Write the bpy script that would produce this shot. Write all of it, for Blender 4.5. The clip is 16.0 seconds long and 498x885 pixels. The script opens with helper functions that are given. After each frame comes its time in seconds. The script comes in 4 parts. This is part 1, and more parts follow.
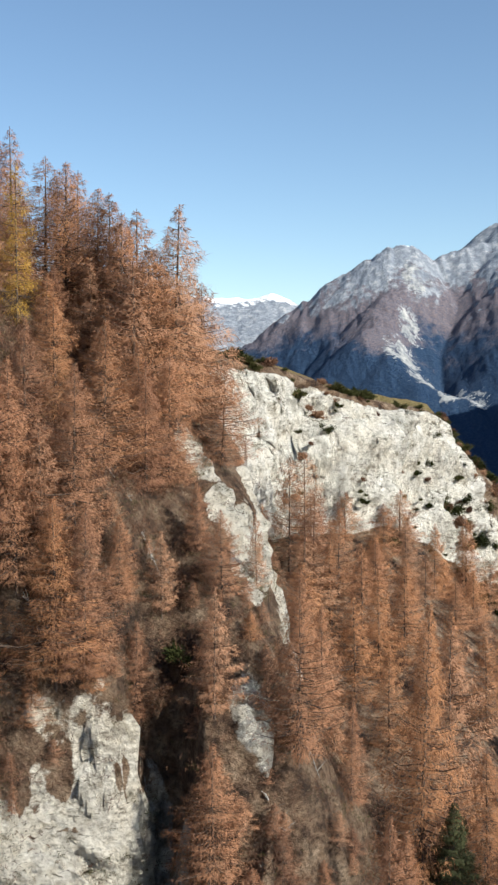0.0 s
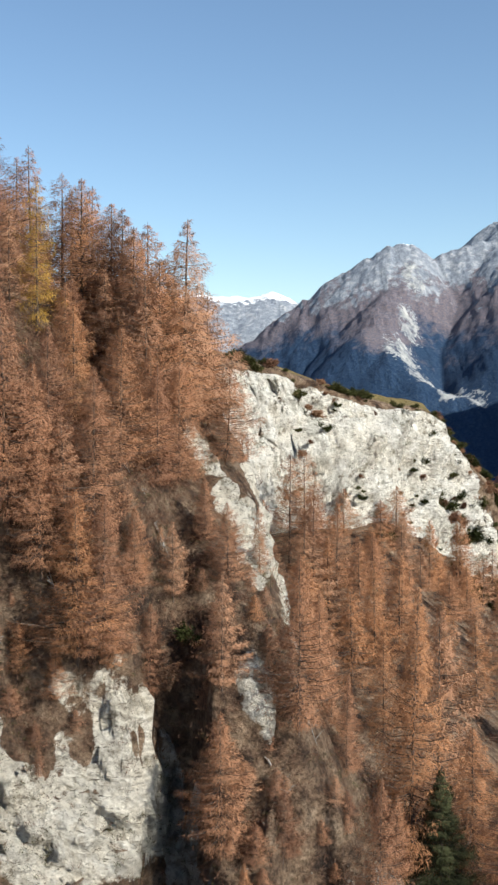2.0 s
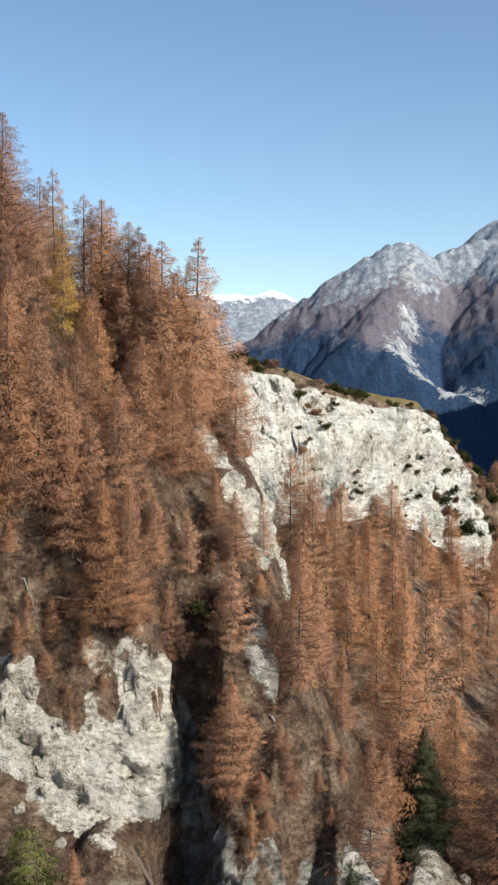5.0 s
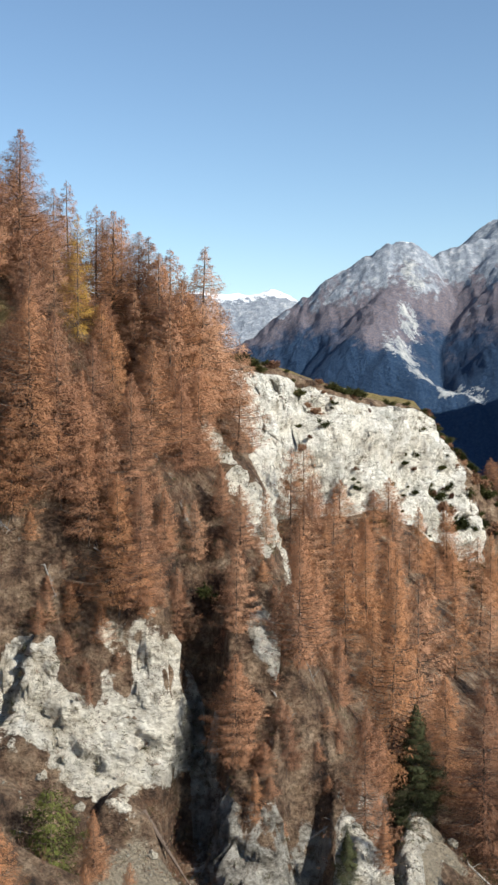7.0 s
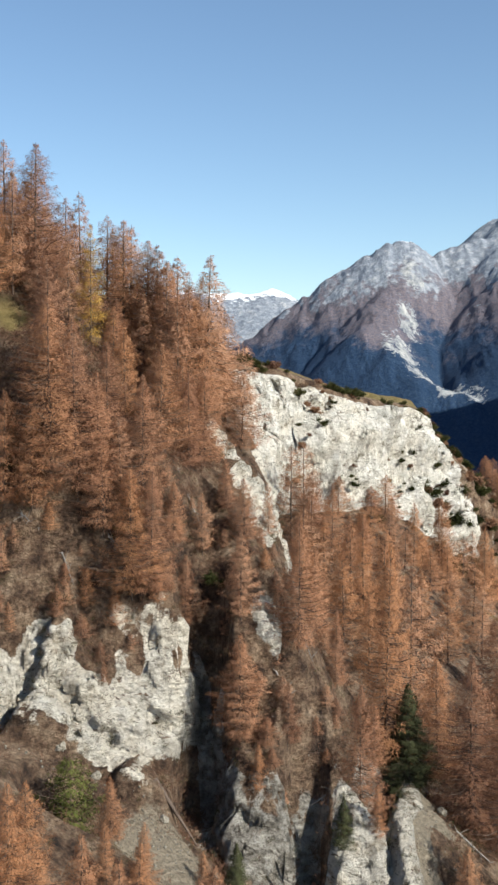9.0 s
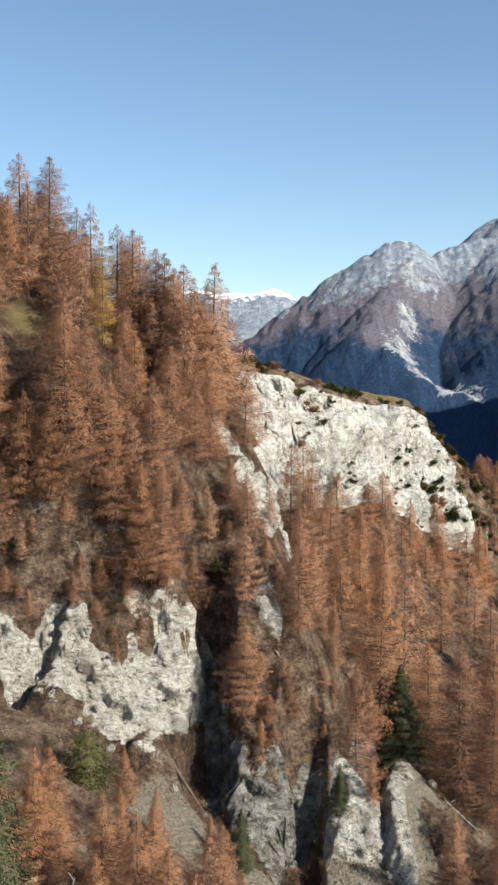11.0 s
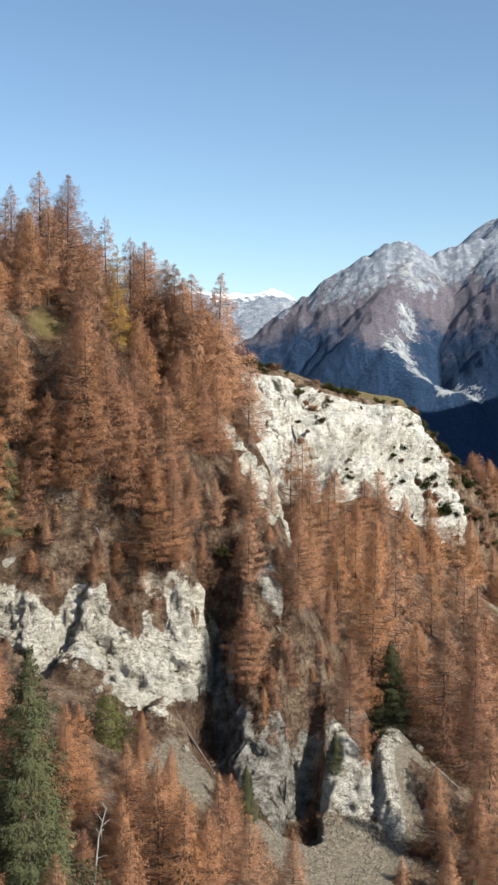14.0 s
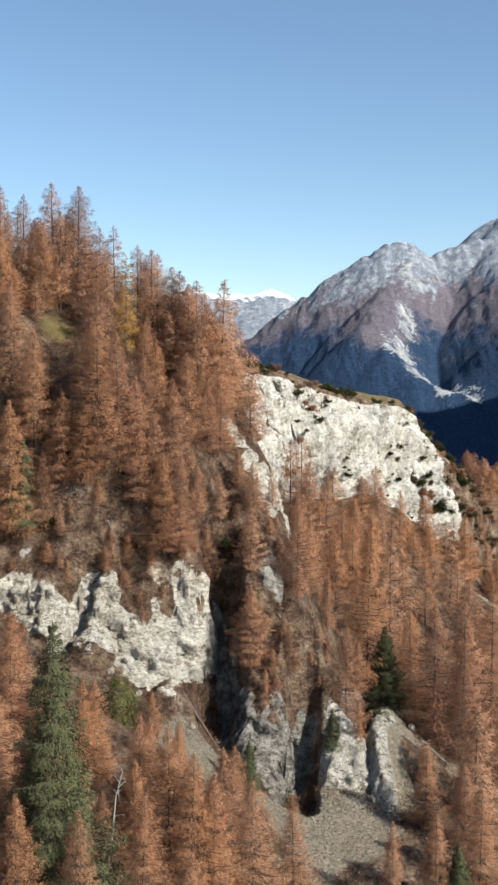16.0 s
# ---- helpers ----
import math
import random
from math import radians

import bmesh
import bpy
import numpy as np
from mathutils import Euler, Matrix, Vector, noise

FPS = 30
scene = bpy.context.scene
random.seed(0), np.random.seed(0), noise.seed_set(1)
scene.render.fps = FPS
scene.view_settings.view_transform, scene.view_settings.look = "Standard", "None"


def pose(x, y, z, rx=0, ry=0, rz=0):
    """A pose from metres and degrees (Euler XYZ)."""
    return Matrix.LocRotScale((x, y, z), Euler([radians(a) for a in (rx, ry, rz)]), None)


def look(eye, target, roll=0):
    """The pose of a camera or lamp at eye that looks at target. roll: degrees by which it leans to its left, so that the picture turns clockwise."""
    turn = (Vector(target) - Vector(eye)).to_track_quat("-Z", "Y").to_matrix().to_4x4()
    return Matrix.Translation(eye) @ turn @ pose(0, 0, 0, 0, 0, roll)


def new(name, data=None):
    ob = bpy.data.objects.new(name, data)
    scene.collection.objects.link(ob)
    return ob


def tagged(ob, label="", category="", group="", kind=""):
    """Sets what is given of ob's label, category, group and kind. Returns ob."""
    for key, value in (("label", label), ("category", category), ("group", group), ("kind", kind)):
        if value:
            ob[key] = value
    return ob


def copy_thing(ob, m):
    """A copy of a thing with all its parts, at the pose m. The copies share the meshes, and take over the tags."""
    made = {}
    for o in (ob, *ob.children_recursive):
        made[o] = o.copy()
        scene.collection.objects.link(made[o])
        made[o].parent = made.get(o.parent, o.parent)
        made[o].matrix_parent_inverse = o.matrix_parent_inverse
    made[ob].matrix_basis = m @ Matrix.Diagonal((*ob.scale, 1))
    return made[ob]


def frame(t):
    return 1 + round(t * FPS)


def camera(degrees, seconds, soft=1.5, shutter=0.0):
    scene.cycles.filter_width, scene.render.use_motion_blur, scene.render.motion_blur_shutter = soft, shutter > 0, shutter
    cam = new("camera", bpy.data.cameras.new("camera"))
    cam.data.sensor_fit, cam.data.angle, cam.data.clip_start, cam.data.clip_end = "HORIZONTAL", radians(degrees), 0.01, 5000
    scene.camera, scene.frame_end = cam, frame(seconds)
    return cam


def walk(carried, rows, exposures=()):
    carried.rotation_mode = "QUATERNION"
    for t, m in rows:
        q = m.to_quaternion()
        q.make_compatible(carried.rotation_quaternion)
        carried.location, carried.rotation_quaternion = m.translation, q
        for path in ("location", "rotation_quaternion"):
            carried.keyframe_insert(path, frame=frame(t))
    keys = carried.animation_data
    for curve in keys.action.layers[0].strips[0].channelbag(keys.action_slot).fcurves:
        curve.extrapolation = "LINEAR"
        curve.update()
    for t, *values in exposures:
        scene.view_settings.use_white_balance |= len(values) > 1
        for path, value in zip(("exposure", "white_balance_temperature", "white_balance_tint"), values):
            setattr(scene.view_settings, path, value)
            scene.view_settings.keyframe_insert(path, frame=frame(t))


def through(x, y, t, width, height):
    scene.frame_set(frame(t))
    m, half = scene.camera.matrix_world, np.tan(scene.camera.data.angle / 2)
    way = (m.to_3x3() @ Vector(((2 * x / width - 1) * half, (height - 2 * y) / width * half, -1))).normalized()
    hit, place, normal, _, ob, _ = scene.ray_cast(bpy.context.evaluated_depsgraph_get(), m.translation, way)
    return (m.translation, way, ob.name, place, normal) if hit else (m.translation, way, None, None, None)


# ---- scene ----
cam = camera(26.2, 16.0, soft=2.4)
PATH = [
    (0, pose(0.226, 0.578, -0.893, 87.233, 0.000, -0.007)),
    (2, pose(-0.149, -8.117, -0.517, 87.144, 0.000, 0.000)),
    (4, pose(-0.553, -16.833, -0.227, 87.067, 0.000, 0.005)),
    (6, pose(-0.976, -25.603, -0.008, 87.003, 0.000, 0.004)),
    (8, pose(-1.409, -34.459, 0.154, 86.954, 0.000, -0.000)),
    (10, pose(-1.841, -43.435, 0.274, 86.920, 0.000, -0.014)),
    (12, pose(-2.262, -52.564, 0.367, 86.902, 0.000, -0.030)),
    (14, pose(-2.663, -61.879, 0.447, 86.902, 0.000, -0.045)),
    (16, pose(-3.032, -71.413, 0.529, 86.919, 0.000, -0.059)),
]
walk(cam, PATH, exposures=[(0, 0.86, 6300, 6), (16, 0.86, 6300, 6)])

# ---- light ----
SUN_AZ, SUN_EL = 126.0, 35.0
w = bpy.data.worlds.new("world")
scene.world = w
w.use_nodes = True
sky = w.node_tree.nodes.new("ShaderNodeTexSky")
sky.sky_type, sky.sun_disc = "NISHITA", False
sky.sun_elevation, sky.sun_rotation = radians(SUN_EL), radians(SUN_AZ)
sky.altitude, sky.air_density, sky.dust_density, sky.ozone_density = 300, 1.0, 0.0, 2.0
w.node_tree.links.new(sky.outputs[0], w.node_tree.nodes["Background"].inputs[0])
w.node_tree.nodes["Background"].inputs[1].default_value = 0.083
sun_data = bpy.data.lights.new("sun", "SUN")
sun_data.energy, sun_data.angle, sun_data.color = 5.0, radians(0.53), (1.0, 0.945, 0.86)
sun = new("sun", sun_data)
sun.matrix_world = look((0, 0, 0), (-math.sin(radians(SUN_AZ)) * math.cos(radians(SUN_EL)),
                                    -math.cos(radians(SUN_AZ)) * math.cos(radians(SUN_EL)), -math.sin(radians(SUN_EL))))

# ---- noise and landform, in plain numpy ----
# landform begins


def lattice(i, j, k, seed):
    h = (i * 374761393 + j * 668265263 + k * 2147483647 * 3 + seed * 974711) & 0xFFFFFFFF
    h = ((h ^ (h >> 13)) * 1274126177) & 0xFFFFFFFF
    return ((h ^ (h >> 16)) & 0xFFFF) / 32767.5 - 1.0


def vnoise(x, y, z, seed=0):
    """Smooth value noise in -1..1."""
    x, y, z = np.broadcast_arrays(np.asarray(x, float), np.asarray(y, float), np.asarray(z, float))
    i, j, k = np.floor(x).astype(np.int64), np.floor(y).astype(np.int64), np.floor(z).astype(np.int64)
    u, v, q = x - i, y - j, z - k
    u, v, q = (a * a * a * (a * (a * 6 - 15) + 10) for a in (u, v, q))
    out = 0
    for a in (0, 1):
        for b in (0, 1):
            for c in (0, 1):
                out = out + (u if a else 1 - u) * (v if b else 1 - v) * (q if c else 1 - q) * lattice(i + a, j + b, k + c, seed)
    return out


def fbm(x, y, z=0.0, octaves=4, seed=0, gain=0.5):
    out, amp, s = 0, 1.0, 1.0
    for o in range(octaves):
        out = out + amp * vnoise(x * s, y * s, z * s, seed + o)
        amp, s = amp * gain, s * 2.03
    return out


def ridged(x, y, z=0.0, octaves=4, seed=0, gain=0.5):
    out, amp, s = 0, 1.0, 1.0
    for o in range(octaves):
        out = out + amp * (1 - 2 * np.abs(vnoise(x * s, y * s, z * s, seed + o)))
        amp, s = amp * gain, s * 2.03
    return out


def smooth(a, b, v):
    q = np.clip((v - a) / (b - a), 0, 1)
    return q * q * (3 - 2 * q)


# the rim of the eroded scarp, in plan, from the near wall round the ravine to the far cliff
RIM = [(-160, 120), (-60, 104), (-30, 96), (-16, 94), (-11, 94), (-8.5, 103), (-5, 101), (-3.4, 96), (0.6, 91), (3.0, 91),
       (2.2, 98), (0.8, 112), (-1, 122), (-4, 145), (-8, 180), (-10, 212), (-4, 229), (14, 240), (32, 251), (47, 262),
       (55, 266), (66, 273), (80, 284), (140, 330)]
LOW = RIM + [(900, 380), (900, -900), (-900, -900), (-900, 200)]


def rim_distance(x, y):
    """Distance to the rim, positive on the eroded side, and the way along the rim (0 to 1)."""
    best, along = np.full(x.shape, 1e9), np.zeros(x.shape)
    for n, ((ax, ay), (bx, by)) in enumerate(zip(RIM, RIM[1:])):
        q = np.clip(((x - ax) * (bx - ax) + (y - ay) * (by - ay)) / ((bx - ax) ** 2 + (by - ay) ** 2), 0, 1)
        d = np.hypot(x - ax - q * (bx - ax), y - ay - q * (by - ay))
        along = np.where(d < best, (n + q) / (len(RIM) - 1), along)
        best = np.minimum(d, best)
    inside = np.zeros(x.shape, bool)
    for (ax, ay), (bx, by) in zip(LOW, LOW[1:] + LOW[:1]):
        if ay != by:
            cross = ((ay > y) != (by > y)) & (x < (bx - ax) * (y - ay) / (by - ay) + ax)
            inside ^= cross
    return np.where(inside, best, -best), along


def upper(x, y):
    """The hillside above the scarp."""
    zc = np.interp(y, [60, 94, 120, 231, 300], [-32, -19, -9, 6.5, 9.5])
    s = np.interp(y, [0, 125, 220, 300], [0.88, 0.85, 0.31, 0.29])
    z = zc - s * (x + 3)
    z = z - 0.35 * np.clip(x - 48, 0, None) - (2.8 * smooth(47, 49, x) + 0.42 * np.clip(x - 48, 0, 17)) * smooth(200, 240, y)
    z = np.where(z > 19, 19 + (z - 19) * 0.45, z)
    z = np.where(z > 24, 24 + (z - 24) * 0.15, z)
    z = z + 2.5 * np.exp(-((x + 9) / 7) ** 2 - ((y - 117) / 9) ** 2)
    z = z - 8.0 * smooth(-26, -36, x) * smooth(126, 112, y)
    # behind the crest the ground falls away
    back = y - (262 + 0.65 * x + 6 * vnoise(x / 30, 0.3, 0.7, 5))
    z = z - np.clip(back, 0, None) * 0.75 - 0.012 * np.clip(back + 14, 0, 30) ** 2
    return z


def lower(x, y):
    """The floor of the ravine and the slope below the near wall."""
    z = -54 + 0.13 * (y - 72)
    z = z - np.where(x < 5, 0.5 * x, 2.5 + 0.05 * (x - 5)) - 0.65 * np.clip(x - 30, 0, None)
    z = z - 0.25 * np.clip(60 - y, 0, None) * smooth(-10, 10, x)
    return z


# rock knobs: x, y, half-widths, height
KNOLLS = [(-13.0, 77.5, 3.2, 2.2, 3.0), (-1.0, 75.0, 3.4, 4.0, -4.5), (-25.5, 79.5, 4.0, 1.6, 3.0), (-20.5, 71.0, 4.5, 3.6, -4.5)]
# clefts worn into the wall: x at the foot, x at the head, y from, y to, half-width, depth
CLEFTS = [(-6.6, -8.4, 75, 95, 2.5, 15.0), (3.4, 4.6, 69, 87, 2.5, 13.0), (-20.2, -21.4, 84, 92, 1.2, 5.0), (-30.5, -23.0, 78, 90, 2.0, 10.0)]
# sharp spurs: crest points, fall towards the shaded and the sunny side, bare rock
SPURS = [([(2.9, 96, -23.0), (3.6, 88.5, -27.5), (4.8, 84.5, -33.5), (6.8, 82.8, -40.5), (9.2, 81.5, -46.0)], 1.5, 2.0, 0.0),
         ([(8.4, 82.5, -45.3), (9.4, 80.5, -46.2), (11.0, 78.0, -48.5), (12.4, 76.2, -51.5)], 2.1, 1.5, 1.0),
         ([(18.6, 95, -50.4), (18.4, 89, -49.4), (17.4, 83, -48.6), (15.6, 78.5, -48.6), (15.2, 75.5, -50.5), (16.2, 71, -55.0)], 2.6, 0.7, 0.8)]
# outcrops that break through the litter, and banks of scree
OUTCROPS = [(0.5, 88.0, 2.3, 2.2), (0.0, 106, 1.9, 10.0), (-5.2, 113.5, 2.8, 3.4), (57, 257, 2.0, 3.0), (-2.6, 109, 2.0, 4.0)]
SCREE = [(8.5, 64, 10, 9), (-1.0, 70, 3.2, 5.0), (65, 237, 9, 4.2), (-11.0, 71.0, 4.6, 5.5), (17, 72, 5, 3.5), (9, 73.5, 4.5, 3.5)]


def landform(x, y):
    """Height, masks of bare rock and meadow, distance to the rim, way along it, paleness of the rock, scree."""
    x, y = np.asarray(x, float), np.asarray(y, float)
    near = smooth(400, 200, np.hypot(x, y - 120))
    wx, wy = fbm(x / 14, y / 14, 0.5, 2, 11) * 2.2 * near, fbm(x / 14, y / 14, 7.5, 2, 17) * 2.2 * near
    d, along = rim_distance(x + wx, y + wy)
    front = smooth(0.44, 0.36, along)
    wide = 9.5 + 6.0 * front
    q = np.clip(d / wide, 0, 1)
    # ledges: the wall falls in uneven steps
    q = np.clip(q + 0.06 * np.sin(q * 14 + 3 * vnoise(x / 9, y / 9, 2.0, 3)) * np.sin(q * math.pi), 0, 1)
    s = 1 - q * q * (3 - 2 * q) * 0.6 - q * 0.4
    up, lo = upper(x, y), lower(x, y)
    z = lo + np.where(up > lo, up - lo, 0) * s
    far = smooth(0.60, 0.68, along)
    talus = smooth(wide + 14, wide, d) * smooth(0, wide, d)
    z = z + 4.0 * talus * smooth(0.5, 0.6, along)
    knob, smooth_side = np.zeros(x.shape), np.zeros(x.shape)
    for line, steep_side, gentle, bare in SPURS:
        best, top, hand = np.full(x.shape, 1e9), np.zeros(x.shape), np.zeros(x.shape)
        px, py = x + 0.35 * wx, y + 0.35 * wy
        past = np.zeros(x.shape)
        for n, ((ax, ay, az), (bx, by, bz)) in enumerate(zip(line, line[1:])):
            way = ((px - ax) * (bx - ax) + (py - ay) * (by - ay)) / ((bx - ax) ** 2 + (by - ay) ** 2)
            u = np.clip(way, 0, 1)
            ox, oy = px - ax - u * (bx - ax), py - ay - u * (by - ay)
            r = np.hypot(ox, oy)
            near_it = r < best
            top, hand, best = np.where(near_it, az + u * (bz - az), top), np.where(near_it, ox * (by - ay) - oy * (bx - ax), hand), np.minimum(best, r)
            past = np.where(near_it, ((way < 0) & (n == 0)) | ((way > 1) & (n == len(line) - 2)), past)
        # the walk down a crest has its sunny side on the left
        fall = np.where(past > 0, np.maximum(gentle, steep_side), np.where(hand < 0, gentle, steep_side))
        crest = top - fall * np.maximum(best - 0.5, 0) + 0.5 * fbm(x / 2.2, y / 2.2, 0.3, 3, 67)
        lift = smooth(-1.5, 1.0, crest - z)
        z = np.where(crest > z - 1.5, z + (np.maximum(crest, z) - z) * lift, z)
        knob = np.maximum(knob, bare * lift * np.where(hand < 0, smooth(1.6, 0.6, best), 1.2))
        smooth_side = np.maximum(smooth_side, bare * lift * (hand < 0) * smooth(5.5, 3.0, best + 2 * fbm(x / 3, y / 3, 0.9, 3, 97)))
    for x0, x1, y0, y1, half, deep in CLEFTS:
        xc = x0 + (x1 - x0) * (y - y0) / (y1 - y0) + 0.6 * wx
        cut = deep * smooth(1.5, 0.5, np.abs(x - xc) / half) * smooth(y0 - 1, y0 + 5, y) * smooth(y1, y1 - 7, y)
        z = np.maximum(z - cut, np.minimum(z, lo - 3))
    for kx, ky, rx, ry, kh in KNOLLS:
        u, v = (x + 0.5 * wx - kx) / rx, (y + 0.5 * wy - ky) / ry
        r = np.hypot(u, v)
        f = smooth(1.35, 0.55, r)
        if kh > 0:
            knob = np.maximum(knob, f * 0.4)
        z = z + kh * f * (1 + 0.22 * fbm(x / 2.5, y / 2.5, 0.6, 3, 63))
    z = z + near * (fbm(x / 22, y / 22, 1.5, 4, 23) * 1.3 + fbm(x / 3.1, y / 3.1, 2.5, 3, 29) * 0.22)
    # valley far below, towards the horizon
    out = np.hypot(np.clip(x, 90, None) - 90, np.clip(y, 330, None) - 330) + np.clip(-y - 120, 0, None)
    z = np.where(out > 0, z - out * 0.5, z)
    z = np.maximum(z, -420 + 25 * fbm(x / 500, y / 500, 3.3, 3, 31))
    z = np.minimum(z, 40)
    steep = smooth(0.03, 0.15, q) * smooth(1.0, 0.9, q)
    line = np.interp(x, [-12, -8, -4, 4, 9], [-27.5, -31, -43, -44, -46])
    far_rock = far * smooth(70, 57, x + 5 * fbm(x / 7, y / 7, 0.8, 3, 93))
    zone = front * smooth(line + 4, line - 3, z + 5.5 * fbm(x / 5, y / 5, z / 6, 4, 37)) + far_rock
    zone = zone + 1.2 * smooth(0.42, 0.47, along) * smooth(0.58, 0.53, along) * smooth(0.75, 0.35, q)
    rock = steep * zone * (1 - 0.8 * front * smooth(-0.1, 0.4, fbm(x / 5, y / 5, z / 5, 4, 57) + 0.09 * (z + 32.5) + 0.5 * np.exp(-((x + 18.5) / 4.3) ** 2) - 0.45)) + knob
    shown = np.zeros(x.shape)
    for kx, ky, rx, ry in OUTCROPS:
        shown = np.maximum(shown, smooth(1.25, 0.6, np.hypot((x - kx) / rx, (y - ky) / ry)))
    rock = np.maximum(rock, shown)
    rock = rock * (1 - smooth(-41, -45, z + 2 * vnoise(x / 4, y / 4, 0.4, 73)) * smooth(-17, -13, x) * np.maximum(smooth(-6.5, -8.5, x) * (y < 96), smooth(-3.0, -4.5, x) * smooth(80, 78, y)))
    rock = np.clip(rock, 0, 1) * near
    lawn = smooth(-2, -12, d) * smooth(0.55, 0.62, along) * smooth(320, 290, y)
    lawn = np.maximum(lawn, smooth(1.2, 0.4, np.hypot((x + 35.5 + 0.5 * wx) / 4.2, (y - 112.5 + 0.5 * wy) / 5)))
    lawn = np.maximum(lawn, smooth(1.2, 0.5, np.hypot((x - 63) / 6, (y - 230) / 3.5)))
    pale = np.clip(far + 0.86 * smooth(-8, -10, x) + (y > 96) * 0.95 + 0.7 * knob + 0.85 * shown + 0.12, 0, 1)
    pale = pale * (1 - 0.15 * (1 - far) * smooth(0.05, 0.45, fbm(x / 4.5, y / 4.5, z / 3.5, 4, 71)))
    scree = np.zeros(x.shape)
    for kx, ky, rx, ry in SCREE:
        scree = np.maximum(scree, smooth(1.25, 0.6, np.hypot((x + wx - kx) / rx, (y + wy - ky) / ry)))
    scree = np.maximum(scree, smooth_side)
    return z, rock, lawn, d, along, pale, scree


# landform ends
# ---- materials ----


def material(name, rough=0.9):
    m = bpy.data.materials.new(name)
    m.use_nodes = True
    nt = m.node_tree
    b = nt.nodes["Principled BSDF"]
    b.inputs["Roughness"].default_value = rough
    b.inputs["Specular IOR Level"].default_value = 0.25
    return m, nt, b


def node(nt, kind, **values):
    n = nt.nodes.new(kind)
    for key, v in values.items():
        n.inputs[key.replace("_", " ")].default_value = v
    return n


def noise_node(nt, coords, scale, detail=6.0, rough=0.6, distort=0.0):
    n = node(nt, "ShaderNodeTexNoise", Scale=scale, Detail=detail, Roughness=rough, Distortion=distort)
    nt.links.new(coords, n.inputs["Vector"])
    return n.outputs["Fac"]


def ramp(nt, fac, stops):
    n = nt.nodes.new("ShaderNodeValToRGB")
    el = n.color_ramp.elements
    while len(el) < len(stops):
        el.new(0.5)
    for e, (p, c) in zip(el, stops):
        e.position, e.color = p, (*c, 1) if len(c) == 3 else c
    nt.links.new(fac, n.inputs["Fac"])
    return n.outputs["Color"]


def mixed(nt, fac, a, b, blend="MIX"):
    n = nt.nodes.new("ShaderNodeMix")
    n.data_type, n.blend_type = "RGBA", blend
    for v, i in ((fac, 0), (a, 6), (b, 7)):
        if isinstance(v, bpy.types.NodeSocket):
            nt.links.new(v, n.inputs[i])
        else:
            n.inputs[i].default_value = v if i == 0 else (*v, 1)
    return n.outputs[2]


def calc(nt, op, a, b=0.0):
    n = nt.nodes.new("ShaderNodeMath")
    n.operation = op
    for v, i in ((a, 0), (b, 1)):
        if isinstance(v, bpy.types.NodeSocket):
            nt.links.new(v, n.inputs[i])
        else:
            n.inputs[i].default_value = v
    return n.outputs[0]


def attribute(nt, name):
    n = nt.nodes.new("ShaderNodeAttribute")
    n.attribute_name = name
    return n.outputs["Fac"]


def bump(nt, bsdf, height, strength, distance):
    n = node(nt, "ShaderNodeBump", Strength=strength, Distance=distance)
    nt.links.new(height, n.inputs["Height"])
    nt.links.new(n.outputs[0], bsdf.inputs["Normal"])


def stretched(nt, coords, sx, sy, sz):
    n = nt.nodes.new("ShaderNodeMapping")
    n.inputs["Scale"].default_value = (sx, sy, sz)
    nt.links.new(coords, n.inputs["Vector"])
    return n.outputs[0]


